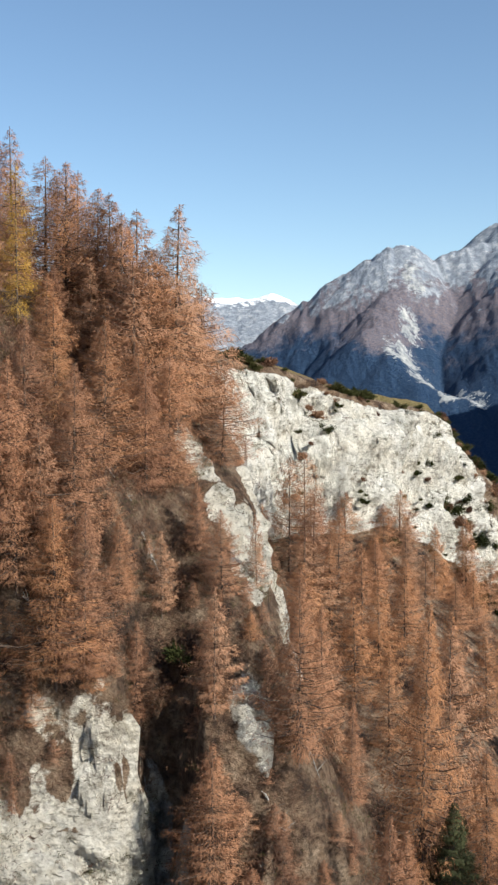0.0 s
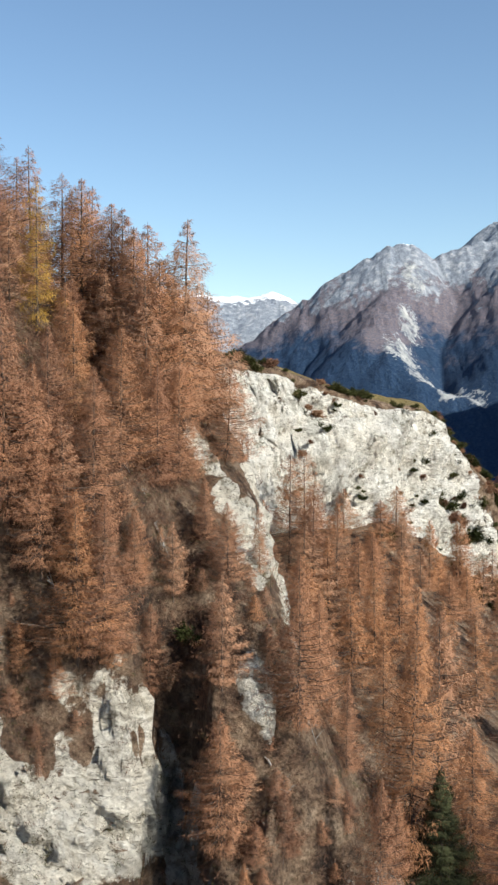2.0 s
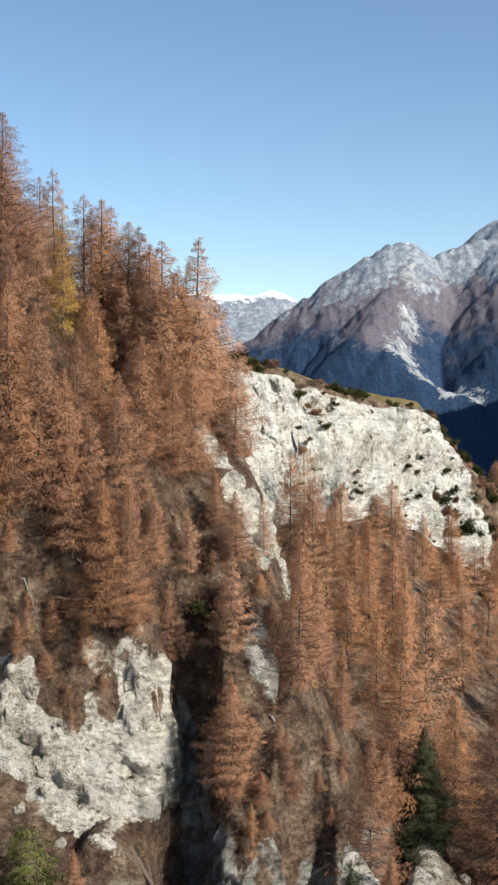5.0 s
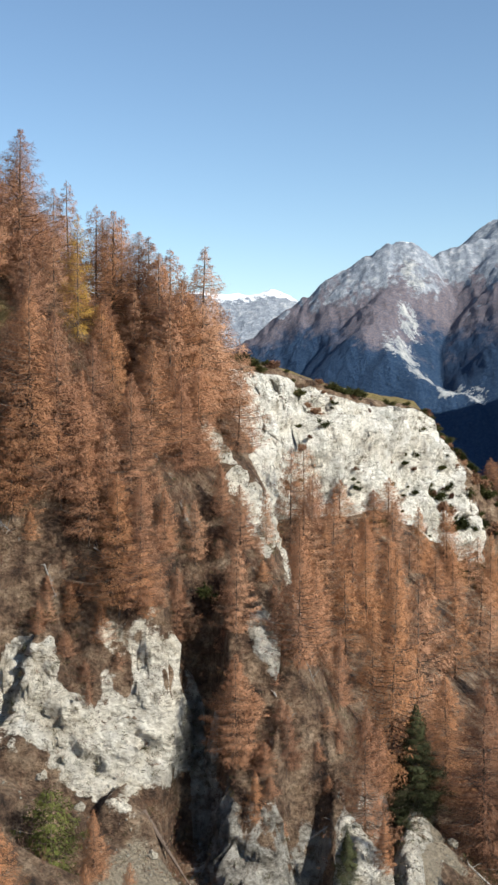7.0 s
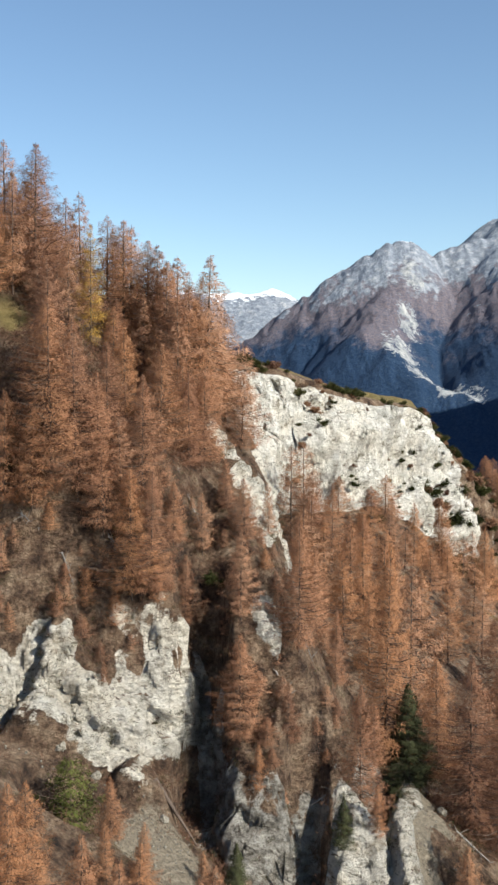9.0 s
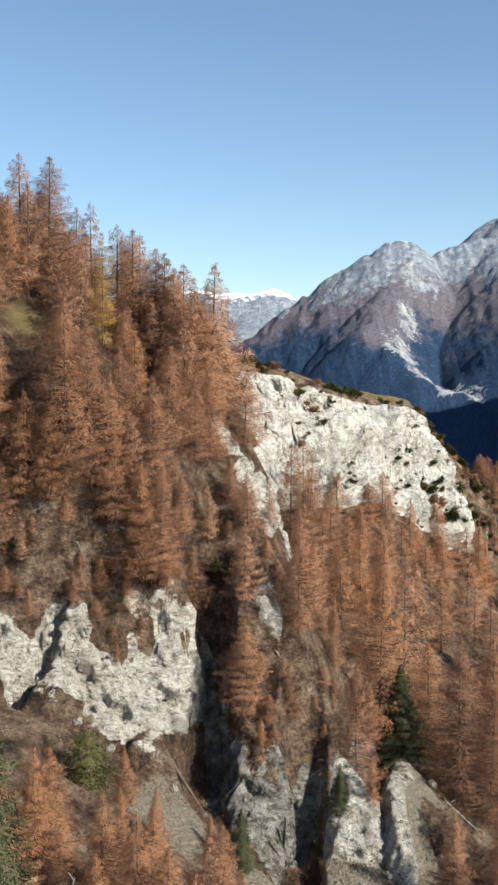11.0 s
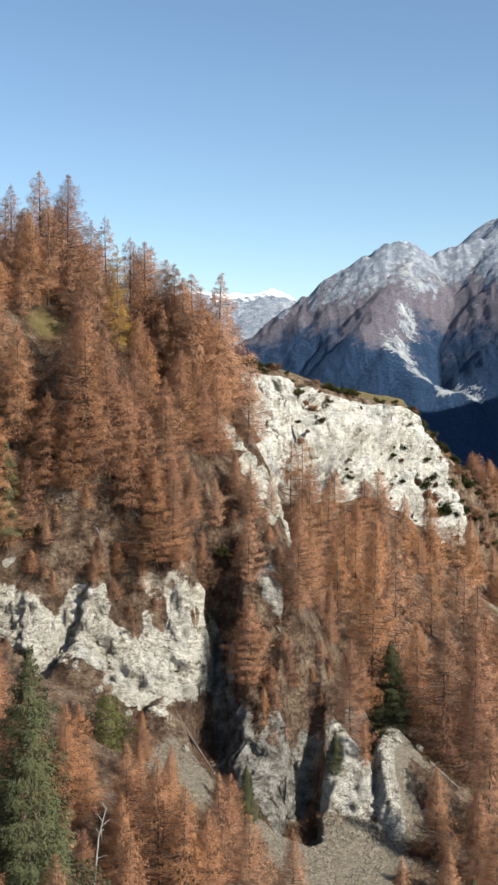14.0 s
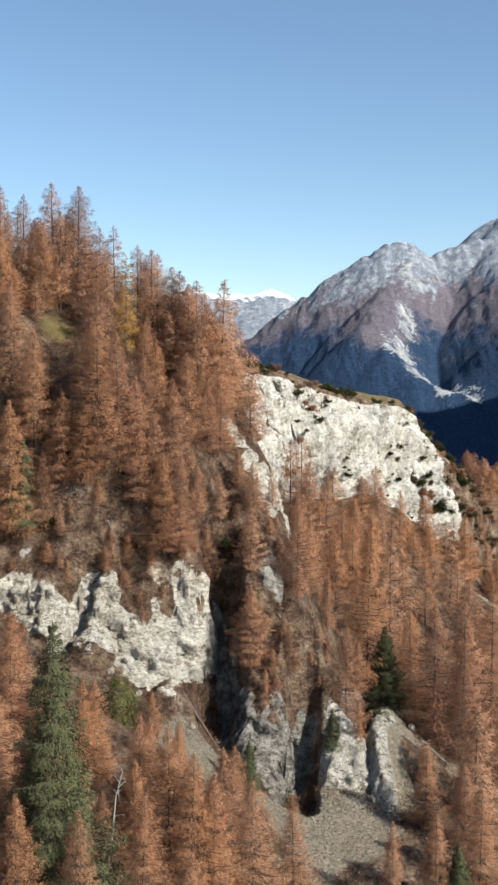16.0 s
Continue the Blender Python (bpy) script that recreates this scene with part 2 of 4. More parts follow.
def ground_material():
    m, nt, b = material("hillside_ground", 0.95)
    co = nt.nodes.new("ShaderNodeTexCoord").outputs["Object"]
    # pale weathered rock with grey seams
    n_big = noise_node(nt, co, 0.13, 5, 0.6)
    n_mid = noise_node(nt, stretched(nt, co, 1, 1, 1.15), 0.5, 10, 0.74, 0.15)
    n_fine = noise_node(nt, co, 2.2, 7, 0.75)
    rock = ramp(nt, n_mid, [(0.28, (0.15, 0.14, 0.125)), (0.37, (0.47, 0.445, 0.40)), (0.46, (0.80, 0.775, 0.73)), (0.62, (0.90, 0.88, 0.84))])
    tint = ramp(nt, n_big, [(0.33, (0.62, 0.60, 0.57)), (0.44, (1.0, 0.99, 0.965)), (0.60, (1.0, 0.965, 0.90))])
    rock = mixed(nt, 1.0, rock, tint, "MULTIPLY")
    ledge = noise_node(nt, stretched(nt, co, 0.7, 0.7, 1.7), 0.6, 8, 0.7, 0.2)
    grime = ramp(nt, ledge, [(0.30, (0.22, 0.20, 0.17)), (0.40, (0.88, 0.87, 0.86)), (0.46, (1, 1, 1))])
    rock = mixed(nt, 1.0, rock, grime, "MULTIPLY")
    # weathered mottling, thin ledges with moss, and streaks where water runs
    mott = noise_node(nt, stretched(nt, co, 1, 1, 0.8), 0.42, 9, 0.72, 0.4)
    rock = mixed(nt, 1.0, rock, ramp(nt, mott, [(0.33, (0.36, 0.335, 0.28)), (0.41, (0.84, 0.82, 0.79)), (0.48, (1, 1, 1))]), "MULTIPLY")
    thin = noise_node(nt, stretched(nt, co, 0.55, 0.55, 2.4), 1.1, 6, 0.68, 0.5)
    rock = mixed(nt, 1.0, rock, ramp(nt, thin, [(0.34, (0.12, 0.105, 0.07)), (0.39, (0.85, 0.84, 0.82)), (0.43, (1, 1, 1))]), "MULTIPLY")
    run = noise_node(nt, stretched(nt, co, 1.5, 1.5, 0.22), 0.8, 6, 0.7, 0.2)
    rock = mixed(nt, 1.0, rock, ramp(nt, run, [(0.31, (0.5, 0.48, 0.44)), (0.41, (1, 1, 1))]), "MULTIPLY")
    dirt = noise_node(nt, stretched(nt, co, 1.0, 1.0, 0.7), 0.2, 8, 0.68, 0.6)
    rock = mixed(nt, attribute(nt, "crag"), rock, mixed(nt, 1.0, rock, (1.0, 0.965, 0.91), "MULTIPLY"))
    dirt = calc(nt, "MULTIPLY", ramp(nt, dirt, [(0.54, (0, 0, 0)), (0.64, (0.6, 0.6, 0.6))]), attribute(nt, "crag"))
    rock = mixed(nt, dirt, rock, ramp(nt, n_fine, [(0.35, (0.11, 0.085, 0.06)), (0.6, (0.36, 0.29, 0.205))]))
    # lichen and grass in patches on the far face
    moss = noise_node(nt, stretched(nt, co, 0.9, 0.9, 0.75), 0.17, 9, 0.72, 0.8)
    moss = calc(nt, "MULTIPLY", ramp(nt, moss, [(0.50, (0, 0, 0)), (0.57, (0.55, 0.55, 0.55)), (0.66, (0.8, 0.8, 0.8))]), calc(nt, "SUBTRACT", 1.0, attribute(nt, "crag")))
    rock = mixed(nt, moss, rock, ramp(nt, n_fine, [(0.36, (0.15, 0.14, 0.1)), (0.5, (0.36, 0.34, 0.275)), (0.62, (0.62, 0.6, 0.54))]))
    dull = ramp(nt, n_mid, [(0.36, (0.06, 0.052, 0.044)), (0.47, (0.2, 0.178, 0.15)), (0.56, (0.39, 0.36, 0.315)), (0.66, (0.55, 0.515, 0.455))])
    rock = mixed(nt, attribute(nt, "pale"), dull, rock)
    # litter of needles, dry grass and soil
    g1 = noise_node(nt, co, 0.35, 6, 0.62)
    soil = ramp(nt, g1, [(0.33, (0.042, 0.027, 0.019)), (0.43, (0.14, 0.084, 0.053)), (0.53, (0.27, 0.178, 0.114)), (0.65, (0.41, 0.295, 0.2))])
    soil = mixed(nt, 1.0, soil, ramp(nt, n_fine, [(0.35, (0.35, 0.35, 0.35)), (0.58, (1, 1, 1))]), "MULTIPLY")
    lawn = ramp(nt, n_mid, [(0.3, (0.125, 0.095, 0.032)), (0.5, (0.22, 0.165, 0.06)), (0.7, (0.29, 0.22, 0.095))])
    gravel = ramp(nt, n_fine, [(0.3, (0.17, 0.138, 0.098)), (0.55, (0.36, 0.298, 0.217)), (0.75, (0.54, 0.465, 0.355))])
    base = mixed(nt, attribute(nt, "lawn"), soil, lawn)
    grit = calc(nt, "ADD", attribute(nt, "scree"), calc(nt, "MULTIPLY", calc(nt, "SUBTRACT", g1, 0.5), 1.6))
    base = mixed(nt, ramp(nt, grit, [(0.4, (0, 0, 0)), (0.6, (1, 1, 1))]), base, gravel)
    edge = calc(nt, "ADD", attribute(nt, "rock"), calc(nt, "MULTIPLY", calc(nt, "SUBTRACT", n_big, 0.5), 1.3))
    edge = calc(nt, "ADD", edge, calc(nt, "MULTIPLY", calc(nt, "SUBTRACT", n_mid, 0.5), 1.1))
    mask = ramp(nt, edge, [(0.40, (0, 0, 0)), (0.52, (1, 1, 1))])
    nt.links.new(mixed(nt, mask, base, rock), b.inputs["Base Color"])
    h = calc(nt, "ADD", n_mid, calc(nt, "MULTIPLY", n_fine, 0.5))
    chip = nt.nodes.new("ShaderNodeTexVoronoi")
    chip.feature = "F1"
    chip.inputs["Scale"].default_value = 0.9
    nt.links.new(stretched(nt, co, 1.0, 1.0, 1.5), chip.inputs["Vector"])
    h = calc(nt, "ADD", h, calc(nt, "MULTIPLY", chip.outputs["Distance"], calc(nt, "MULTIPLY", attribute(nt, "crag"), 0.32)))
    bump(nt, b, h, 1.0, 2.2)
    return m


def hazed_mountain_material(name, snow_from, snow_to, tree_line, forest=True):
    m, nt, b = material(name, 0.95)
    geo = nt.nodes.new("ShaderNodeNewGeometry")
    sep = nt.nodes.new("ShaderNodeSeparateXYZ")
    nt.links.new(geo.outputs["Position"], sep.inputs[0])
    nsep = nt.nodes.new("ShaderNodeSeparateXYZ")
    nt.links.new(geo.outputs["Normal"], nsep.inputs[0])
    co = geo.outputs["Position"]
    big = noise_node(nt, co, 0.004, 6, 0.6)
    mid = noise_node(nt, stretched(nt, co, 1, 1, 0.45), 0.035, 9, 0.75)
    fine = noise_node(nt, co, 0.12, 4, 0.7)
    # rock, forest and larch colours lean blue: distance haze painted into the base
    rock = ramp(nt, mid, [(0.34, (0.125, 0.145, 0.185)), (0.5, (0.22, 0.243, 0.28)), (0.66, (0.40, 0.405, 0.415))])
    # the forest's deep blue also holds the shade on the lower slopes
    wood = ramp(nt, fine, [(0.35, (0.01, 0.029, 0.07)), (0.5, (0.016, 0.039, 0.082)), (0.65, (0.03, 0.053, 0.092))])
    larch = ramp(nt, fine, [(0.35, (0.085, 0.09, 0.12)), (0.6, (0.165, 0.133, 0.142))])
    z = sep.outputs[2]
    zz = calc(nt, "ADD", z, calc(nt, "MULTIPLY", calc(nt, "SUBTRACT", big, 0.5), 420.0))
    zz = calc(nt, "ADD", zz, calc(nt, "MULTIPLY", calc(nt, "SUBTRACT", mid, 0.5), 200.0))
    col = rock
    if forest:
        f1 = calc(nt, "DIVIDE", calc(nt, "SUBTRACT", zz, tree_line - 130.0), 70.0)
        belt = mixed(nt, ramp(nt, f1, [(0, (0, 0, 0)), (1, (1, 1, 1))]), wood, larch)
        f2 = calc(nt, "DIVIDE", calc(nt, "SUBTRACT", zz, float(tree_line)), 60.0)
        bare = calc(nt, "SUBTRACT", 0.57, nsep.outputs[2])
        crop = noise_node(nt, stretched(nt, co, 1, 1, 0.6), 0.011, 7, 0.7)
        f2 = calc(nt, "ADD", f2, calc(nt, "MULTIPLY", calc(nt, "GREATER_THAN", crop, 0.63), 3.0))
        broken = noise_node(nt, stretched(nt, co, 1, 1, 0.5), 0.026, 8, 0.78, 0.3)
        crag = calc(nt, "ADD", calc(nt, "MULTIPLY", attribute(nt, "crag"), 0.62), calc(nt, "MULTIPLY", calc(nt, "SUBTRACT", broken, 0.5), 3.2))
        crag = calc(nt, "MULTIPLY", ramp(nt, crag, [(0.44, (0, 0, 0)), (0.62, (1, 1, 1))]), calc(nt, "GREATER_THAN", attribute(nt, "crag"), 0.03))
        rock = mixed(nt, crag, rock, ramp(nt, mid, [(0.36, (0.12, 0.135, 0.165)), (0.5, (0.29, 0.295, 0.295)), (0.64, (0.48, 0.47, 0.445))]))
        f3 = calc(nt, "ADD", calc(nt, "ADD", f2, calc(nt, "MULTIPLY", bare, 8.0)), calc(nt, "MULTIPLY", crag, 14.0))
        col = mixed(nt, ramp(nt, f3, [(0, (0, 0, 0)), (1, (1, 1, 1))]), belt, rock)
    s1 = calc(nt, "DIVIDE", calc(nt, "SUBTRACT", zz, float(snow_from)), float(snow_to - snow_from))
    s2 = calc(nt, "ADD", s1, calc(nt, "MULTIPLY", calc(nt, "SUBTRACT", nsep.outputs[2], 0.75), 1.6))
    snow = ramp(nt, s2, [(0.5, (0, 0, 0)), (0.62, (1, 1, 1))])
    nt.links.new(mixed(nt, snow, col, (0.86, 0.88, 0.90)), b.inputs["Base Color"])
    bump(nt, b, calc(nt, "ADD", mid, calc(nt, "MULTIPLY", fine, 0.3)), 1.0, 14.0)
    return m


def needle_material(name, dark, mid, light, through=0.35, pale=None):
    m, nt, b = material(name, 1.0)
    b.inputs["Specular IOR Level"].default_value = 0.03
    info = nt.nodes.new("ShaderNodeObjectInfo").outputs["Random"]
    isl = nt.nodes.new("ShaderNodeNewGeometry").outputs["Random Per Island"]
    tone = calc(nt, "ADD", calc(nt, "MULTIPLY", info, 0.8), calc(nt, "MULTIPLY", isl, 0.2))
    col = ramp(nt, tone, [(0.05, dark), (0.38, mid), (0.68, light), (0.92, pale or mid)])
    nt.links.new(col, b.inputs["Base Color"])
    t = nt.nodes.new("ShaderNodeBsdfTranslucent")
    nt.links.new(col, t.inputs["Color"])
    mx = nt.nodes.new("ShaderNodeMixShader")
    mx.inputs[0].default_value = through
    nt.links.new(b.outputs[0], mx.inputs[1])
    nt.links.new(t.outputs[0], mx.inputs[2])
    nt.links.new(mx.outputs[0], nt.nodes["Material Output"].inputs["Surface"])
    return m


def bark_material(name, a, c):
    m, nt, b = material(name, 0.9)
    co = nt.nodes.new("ShaderNodeTexCoord").outputs["Object"]
    n = noise_node(nt, stretched(nt, co, 6, 6, 1.2), 1.5, 6, 0.7)
    nt.links.new(ramp(nt, n, [(0.3, a), (0.7, c)]), b.inputs["Base Color"])
    bump(nt, b, n, 0.8, 0.05)
    return m


M_GROUND = ground_material()
M_PEAK = hazed_mountain_material("far_mountain", 520, 770, 275)
M_SNOWY = hazed_mountain_material("snowy_range", 330, 500, 0, False)
M_SUMMIT = hazed_mountain_material("bare_summit", 1500, 1900, 0, False)
M_LARCH = needle_material("larch_needles_rust", (0.25, 0.127, 0.08), (0.388, 0.203, 0.12), (0.447, 0.22, 0.108), 0.34, (0.435, 0.243, 0.146))
M_GOLD = needle_material("larch_needles_gold", (0.386, 0.21, 0.042), (0.47, 0.277, 0.059), (0.504, 0.319, 0.084))
M_THIN = needle_material("larch_twigs_bare", (0.215, 0.112, 0.072), (0.36, 0.192, 0.117), (0.44, 0.25, 0.152), 0.3)
M_SPRUCE = needle_material("spruce_needles", (0.062, 0.066, 0.032), (0.105, 0.109, 0.055), (0.15, 0.15, 0.08), 0.25)
M_PINE = needle_material("mountain_pine_needles", (0.05, 0.06, 0.014), (0.085, 0.098, 0.024), (0.125, 0.135, 0.04), 0.25)
M_SHRUB = needle_material("shrub_leaves", (0.025, 0.029, 0.012), (0.046, 0.05, 0.018), (0.076, 0.071, 0.029), 0.2)
M_BRUSH = needle_material("brush_twigs", (0.085, 0.046, 0.033), (0.19, 0.104, 0.065), (0.31, 0.178, 0.107), 0.15)
M_STRAW = needle_material("dry_straw", (0.286, 0.218, 0.126), (0.386, 0.311, 0.185), (0.462, 0.386, 0.252), 0.2)
M_BARK = bark_material("larch_bark", (0.042, 0.03, 0.024), (0.143, 0.101, 0.076))
M_STONE = bark_material("scree_stone", (0.085, 0.074, 0.058), (0.3, 0.268, 0.215))
M_DEAD = bark_material("weathered_wood", (0.134, 0.118, 0.101), (0.353, 0.319, 0.286))

# ---- ground sheet ----


def mesh_from(name, verts, faces, smooth_shade=False):
    me = bpy.data.meshes.new(name)
    verts, faces = np.asarray(verts, np.float32), np.asarray(faces, np.int32)
    n = faces.shape[1]
    me.vertices.add(len(verts))
    me.vertices.foreach_set("co", verts.ravel())
    me.loops.add(faces.size)
    me.loops.foreach_set("vertex_index", faces.ravel())
    me.polygons.add(len(faces))
    me.polygons.foreach_set("loop_start", np.arange(0, faces.size, n, dtype=np.int32))
    me.polygons.foreach_set("loop_total", np.full(len(faces), n, np.int32))
    if smooth_shade:
        me.polygons.foreach_set("use_smooth", np.ones(len(faces), bool))
    me.update(calc_edges=True)
    return me


def sheet_faces(rows, cols):
    a = (np.arange(rows - 1)[:, None] * cols + np.arange(cols - 1)[None, :]).ravel()
    return np.stack([a, a + 1, a + cols + 1, a + cols], 1)


def steps(*spans):
    """Coordinates from spans of (start, end, step)."""
    return np.concatenate([np.arange(a, b, s) for a, b, s in spans])


def spread(a, b, first, grow):
    out, step = [a], first
    while abs(out[-1]) < abs(b):
        out.append(out[-1] + math.copysign(step, b))
        step *= grow
    return np.array(out[1:])


def surface_normals(p):
    gy, gx = np.gradient(p, axis=0), np.gradient(p, axis=1)
    n = np.cross(gx, gy)
    return n / np.maximum(np.linalg.norm(n, axis=2, keepdims=True), 1e-9)


def blocks(p, size, seed):
    """Faceted relief: each cell of broken rock has its own offset and tilt."""
    g = p / size * np.array([1.0, 1.0, 2.0]) + 0.35 * np.stack([vnoise(p[:, 0] / size, p[:, 1] / size, p[:, 2] / size, seed + k) for k in range(3)], 1)
    cell = np.floor(g).astype(np.int64)
    best, out = np.full(len(p), 1e9), np.zeros(len(p))
    for a in (-1, 0, 1):
        for b in (-1, 0, 1):
            for c in (-1, 0, 1):
                k = cell + (a, b, c)
                rnd = [lattice(k[:, 0], k[:, 1], k[:, 2], seed + 7 * m) for m in range(7)]
                off = g - (k + 0.5 + 0.45 * np.stack(rnd[:3], 1))
                d = (off ** 2).sum(1)
                h = 0.35 * rnd[3] + 0.45 * (off[:, 0] * rnd[4] + off[:, 1] * rnd[5] + off[:, 2] * rnd[6])
                out = np.where(d < best, h, out)
                best = np.minimum(best, d)
    return out


BARE_SPOTS = []


def build_ground():
    xs = np.concatenate([spread(-75, -4000, 3, 1.25)[::-1], steps((-75, -42, 1.0), (-42, 34, 0.34), (34, 72, 0.45), (72, 90, 1.0)), spread(90, 4800, 2, 1.25)])
    ys = np.concatenate([spread(10, -4000, 3, 1.25)[::-1], steps((10, 64, 1.2), (64, 74, 0.3), (74, 100, 0.2), (100, 118, 0.4), (118, 222, 0.9), (222, 288, 0.35)), spread(288, 4800, 1.5, 1.2)])
    gx, gy = np.meshgrid(xs, ys)
    z, rock, lawn, d, along, pale, scree = landform(gx, gy)
    p = np.stack([gx, gy, z], 2)
    n = surface_normals(p)
    x, y = p[..., 0], p[..., 1]
    # blocky relief on bare stone, pushed out along the face
    bare = rock.ravel() > 0.02
    flat, nn = p.reshape(-1, 3)[bare], n.reshape(-1, 3)[bare]
    calm = 0.62 + 0.38 * smooth(190, 215, flat[:, 1])
    push = 1.3 * calm * blocks(flat, 4.2, 41) + 0.9 * calm * blocks(flat, 1.9, 43) + 0.75 * blocks(flat, 0.95, 45)
    push = push + 0.6 * ridged(flat[:, 0] / 6, flat[:, 1] / 6, flat[:, 2] / 8, 4, 41, 0.55)
    far = smooth(190, 215, flat[:, 1])
    push = push + (1 - far) * (0.5 * ridged((flat[:, 0] + 0.6 * flat[:, 2]) / 1.7, flat[:, 1] / 1.7, flat[:, 2] / 2.2, 3, 51, 0.6) + 0.35 * ridged((flat[:, 0] + 0.7 * flat[:, 2]) / 5, flat[:, 1] / 5, flat[:, 2] / 9, 3, 55, 0.5) - 0.4)
    push = push * (1 - 0.2 * far) + far * (2.2 * ridged(flat[:, 0] / 13, flat[:, 1] / 40, flat[:, 2] / 26, 3, 47, 0.5) + 1.2 * fbm(flat[:, 0] / 9, flat[:, 1] / 9, flat[:, 2] / 3.2, 3, 49))
    push = push * (1 - 0.6 * smooth(1, 5, flat[:, 0]) * (1 - far))
    q = p.reshape(-1, 3)
    q[bare] = flat + nn * (push * np.clip(rock.ravel()[bare] * 1.3, 0, 1))[:, None]
    p = q.reshape(p.shape)
    # soil and grass lie on the ledges
    level = np.abs(surface_normals(p)[..., 2])
    rock = rock * (1 - 0.5 * smooth(0.75, 0.95, level) * smooth(215, 190, y) * (x < 4))
    keep = (rock > 0.4) & (y > 66) & (y < 290) & (x > -40) & (x < 64)
    BARE_SPOTS.extend(p[keep])
    crag = 1 - 0.75 * smooth(190, 215, y)
    me = mesh_from("ground", p.reshape(-1, 3), sheet_faces(len(ys), len(xs)))
    for key, v in (("rock", rock), ("lawn", lawn), ("pale", pale), ("scree", scree), ("crag", crag)):
        me.attributes.new(key, "FLOAT", "POINT").data.foreach_set("value", v.astype(np.float32).ravel())
    me.materials.append(M_GROUND)
    return tagged(new("ground", me), "steep mountainside with pale eroded rock walls and dry litter", "mountainside", kind="structure")


build_ground()

# ---- far mountains ----


def ridge_field(x, y, ridges, slope, round_off=45.0):
    out = np.full(x.shape, -1e9)
    for line in ridges:
        for (ax, ay, az), (bx, by, bz) in zip(line, line[1:]):
            q = np.clip(((x - ax) * (bx - ax) + (y - ay) * (by - ay)) / ((bx - ax) ** 2 + (by - ay) ** 2), 0, 1)
            d = np.hypot(x - ax - q * (bx - ax), y - ay - q * (by - ay))
            out = np.maximum(out, az + q * (bz - az) - slope * (np.hypot(d, round_off) - round_off))
    return out


def build_mountain(name, label, ridges, slope, x0, x1, y0, y1, step, mat, rough, seed, ribs=0.0, crags=()):
    xs, ys = np.arange(x0, x1, step), steps((y0, y0 + 0.45 * (y1 - y0), step * 2.5), (y0 + 0.45 * (y1 - y0), y1, step))
    gx, gy = np.meshgrid(xs, ys)
    wx, wy = fbm(gx / 260, gy / 260, 0.2, 4, seed) * 30, fbm(gx / 260, gy / 260, 5.2, 4, seed + 9) * 30
    z = ridge_field(gx + wx * rough, gy + wy * rough, ridges, slope)
    z = z + rough * (ridged(gx / 120, gy / 150, 0.4, 7, seed + 3, 0.62) * 15 - 8)
    z = z + ribs * ridged((gx + wx) / 55, gy / 300, 0.9, 5, seed + 21, 0.6) * smooth(-150, 250, z)
    z = np.maximum(z, -430)
    p = np.stack([gx, gy, z], 2)
    me = mesh_from(name, p.reshape(-1, 3), sheet_faces(len(ys), len(xs)))
    # bare crags: centre and half-width
    crag = np.zeros(gx.shape)
    for kx, ky, wide, deep in crags:
        crag = np.maximum(crag, smooth(1.2, 0.4, np.hypot((gx - kx) / wide, (gy - ky) / deep)))
    me.attributes.new("crag", "FLOAT", "POINT").data.foreach_set("value", crag.astype(np.float32).ravel())
    me.materials.append(mat)
    return tagged(new(name, me), label, "mountain", kind="structure")


CREST = [(-500, 4250, -160), (-200, 4200, 45), (0, 4180, 180), (111, 4180, 257), (224, 4180, 340), (363, 4180, 437), (470, 4180, 505), (545, 4180, 548), (610, 4180, 552),
         (670, 4185, 520), (715, 4190, 494), (770, 4200, 520), (859, 4210, 555), (974, 4230, 590), (1500, 4300, 760)]
SPUR = [(600, 4180, 548), (545, 4000, 400), (488, 3864, 318), (440, 3690, 212), (468, 3535, 108), (541, 3405, 28), (682, 3295, -37), (710, 3225, -95), (725, 3120, -230)]
CRAGS = [(505, 3560, 75, 110), (565, 3440, 85, 100), (645, 3340, 80, 80), (700, 3280, 45, 70), (560, 3760, 50, 120), (610, 3980, 60, 110)]
RIGHT_SPUR = [(974, 4230, 588), (955, 4050, 500), (945, 3850, 400), (1000, 3550, 300), (1120, 3200, 170)]
build_mountain("mountain_far", "grey rocky mountain with russet larch belt and dark forest, tinted hazy blue", [CREST, SPUR, RIGHT_SPUR], 0.98, -260, 1320, 2700, 4920, 6.5, M_PEAK, 0.42, 61, 5.0, CRAGS)
build_mountain("mountain_snowy", "pale distant range with fresh snow on its crest", [[(-900, 4760, 380), (-180, 4760, 410), (-60, 4760, 402), (20, 4760, 400), (95, 4760, 422), (150, 4760, 402), (235, 4760, 340), (700, 4760, 150)]], 0.6, -900, 800, 3500, 4900, 12.0, M_SNOWY, 0.5, 83)
build_mountain("mountain_behind", "steep dark grey summit behind the main ridge", [[(820, 4780, 560), (1005, 4780, 635), (1110, 4780, 735), (1330, 4780, 900), (1800, 4780, 950)]], 0.9, 700, 1800, 4500, 4900, 9.0, M_SUMMIT, 0.5, 97)

build_mountain("mountain_east", "steep forested mountain across the valley", [[(1600, 2400, 900), (2105, 2400, 960), (2271, 2400, 1150), (2467, 2400, 1400), (2700, 2400, 1620), (2900, 2400, 1810), (3060, 2400, 1920), (3600, 2400, 1950)]], 2.2, 640, 4000, 1300, 3500, 30.0, M_PEAK, 1.0, 101)

# ---- trees ----


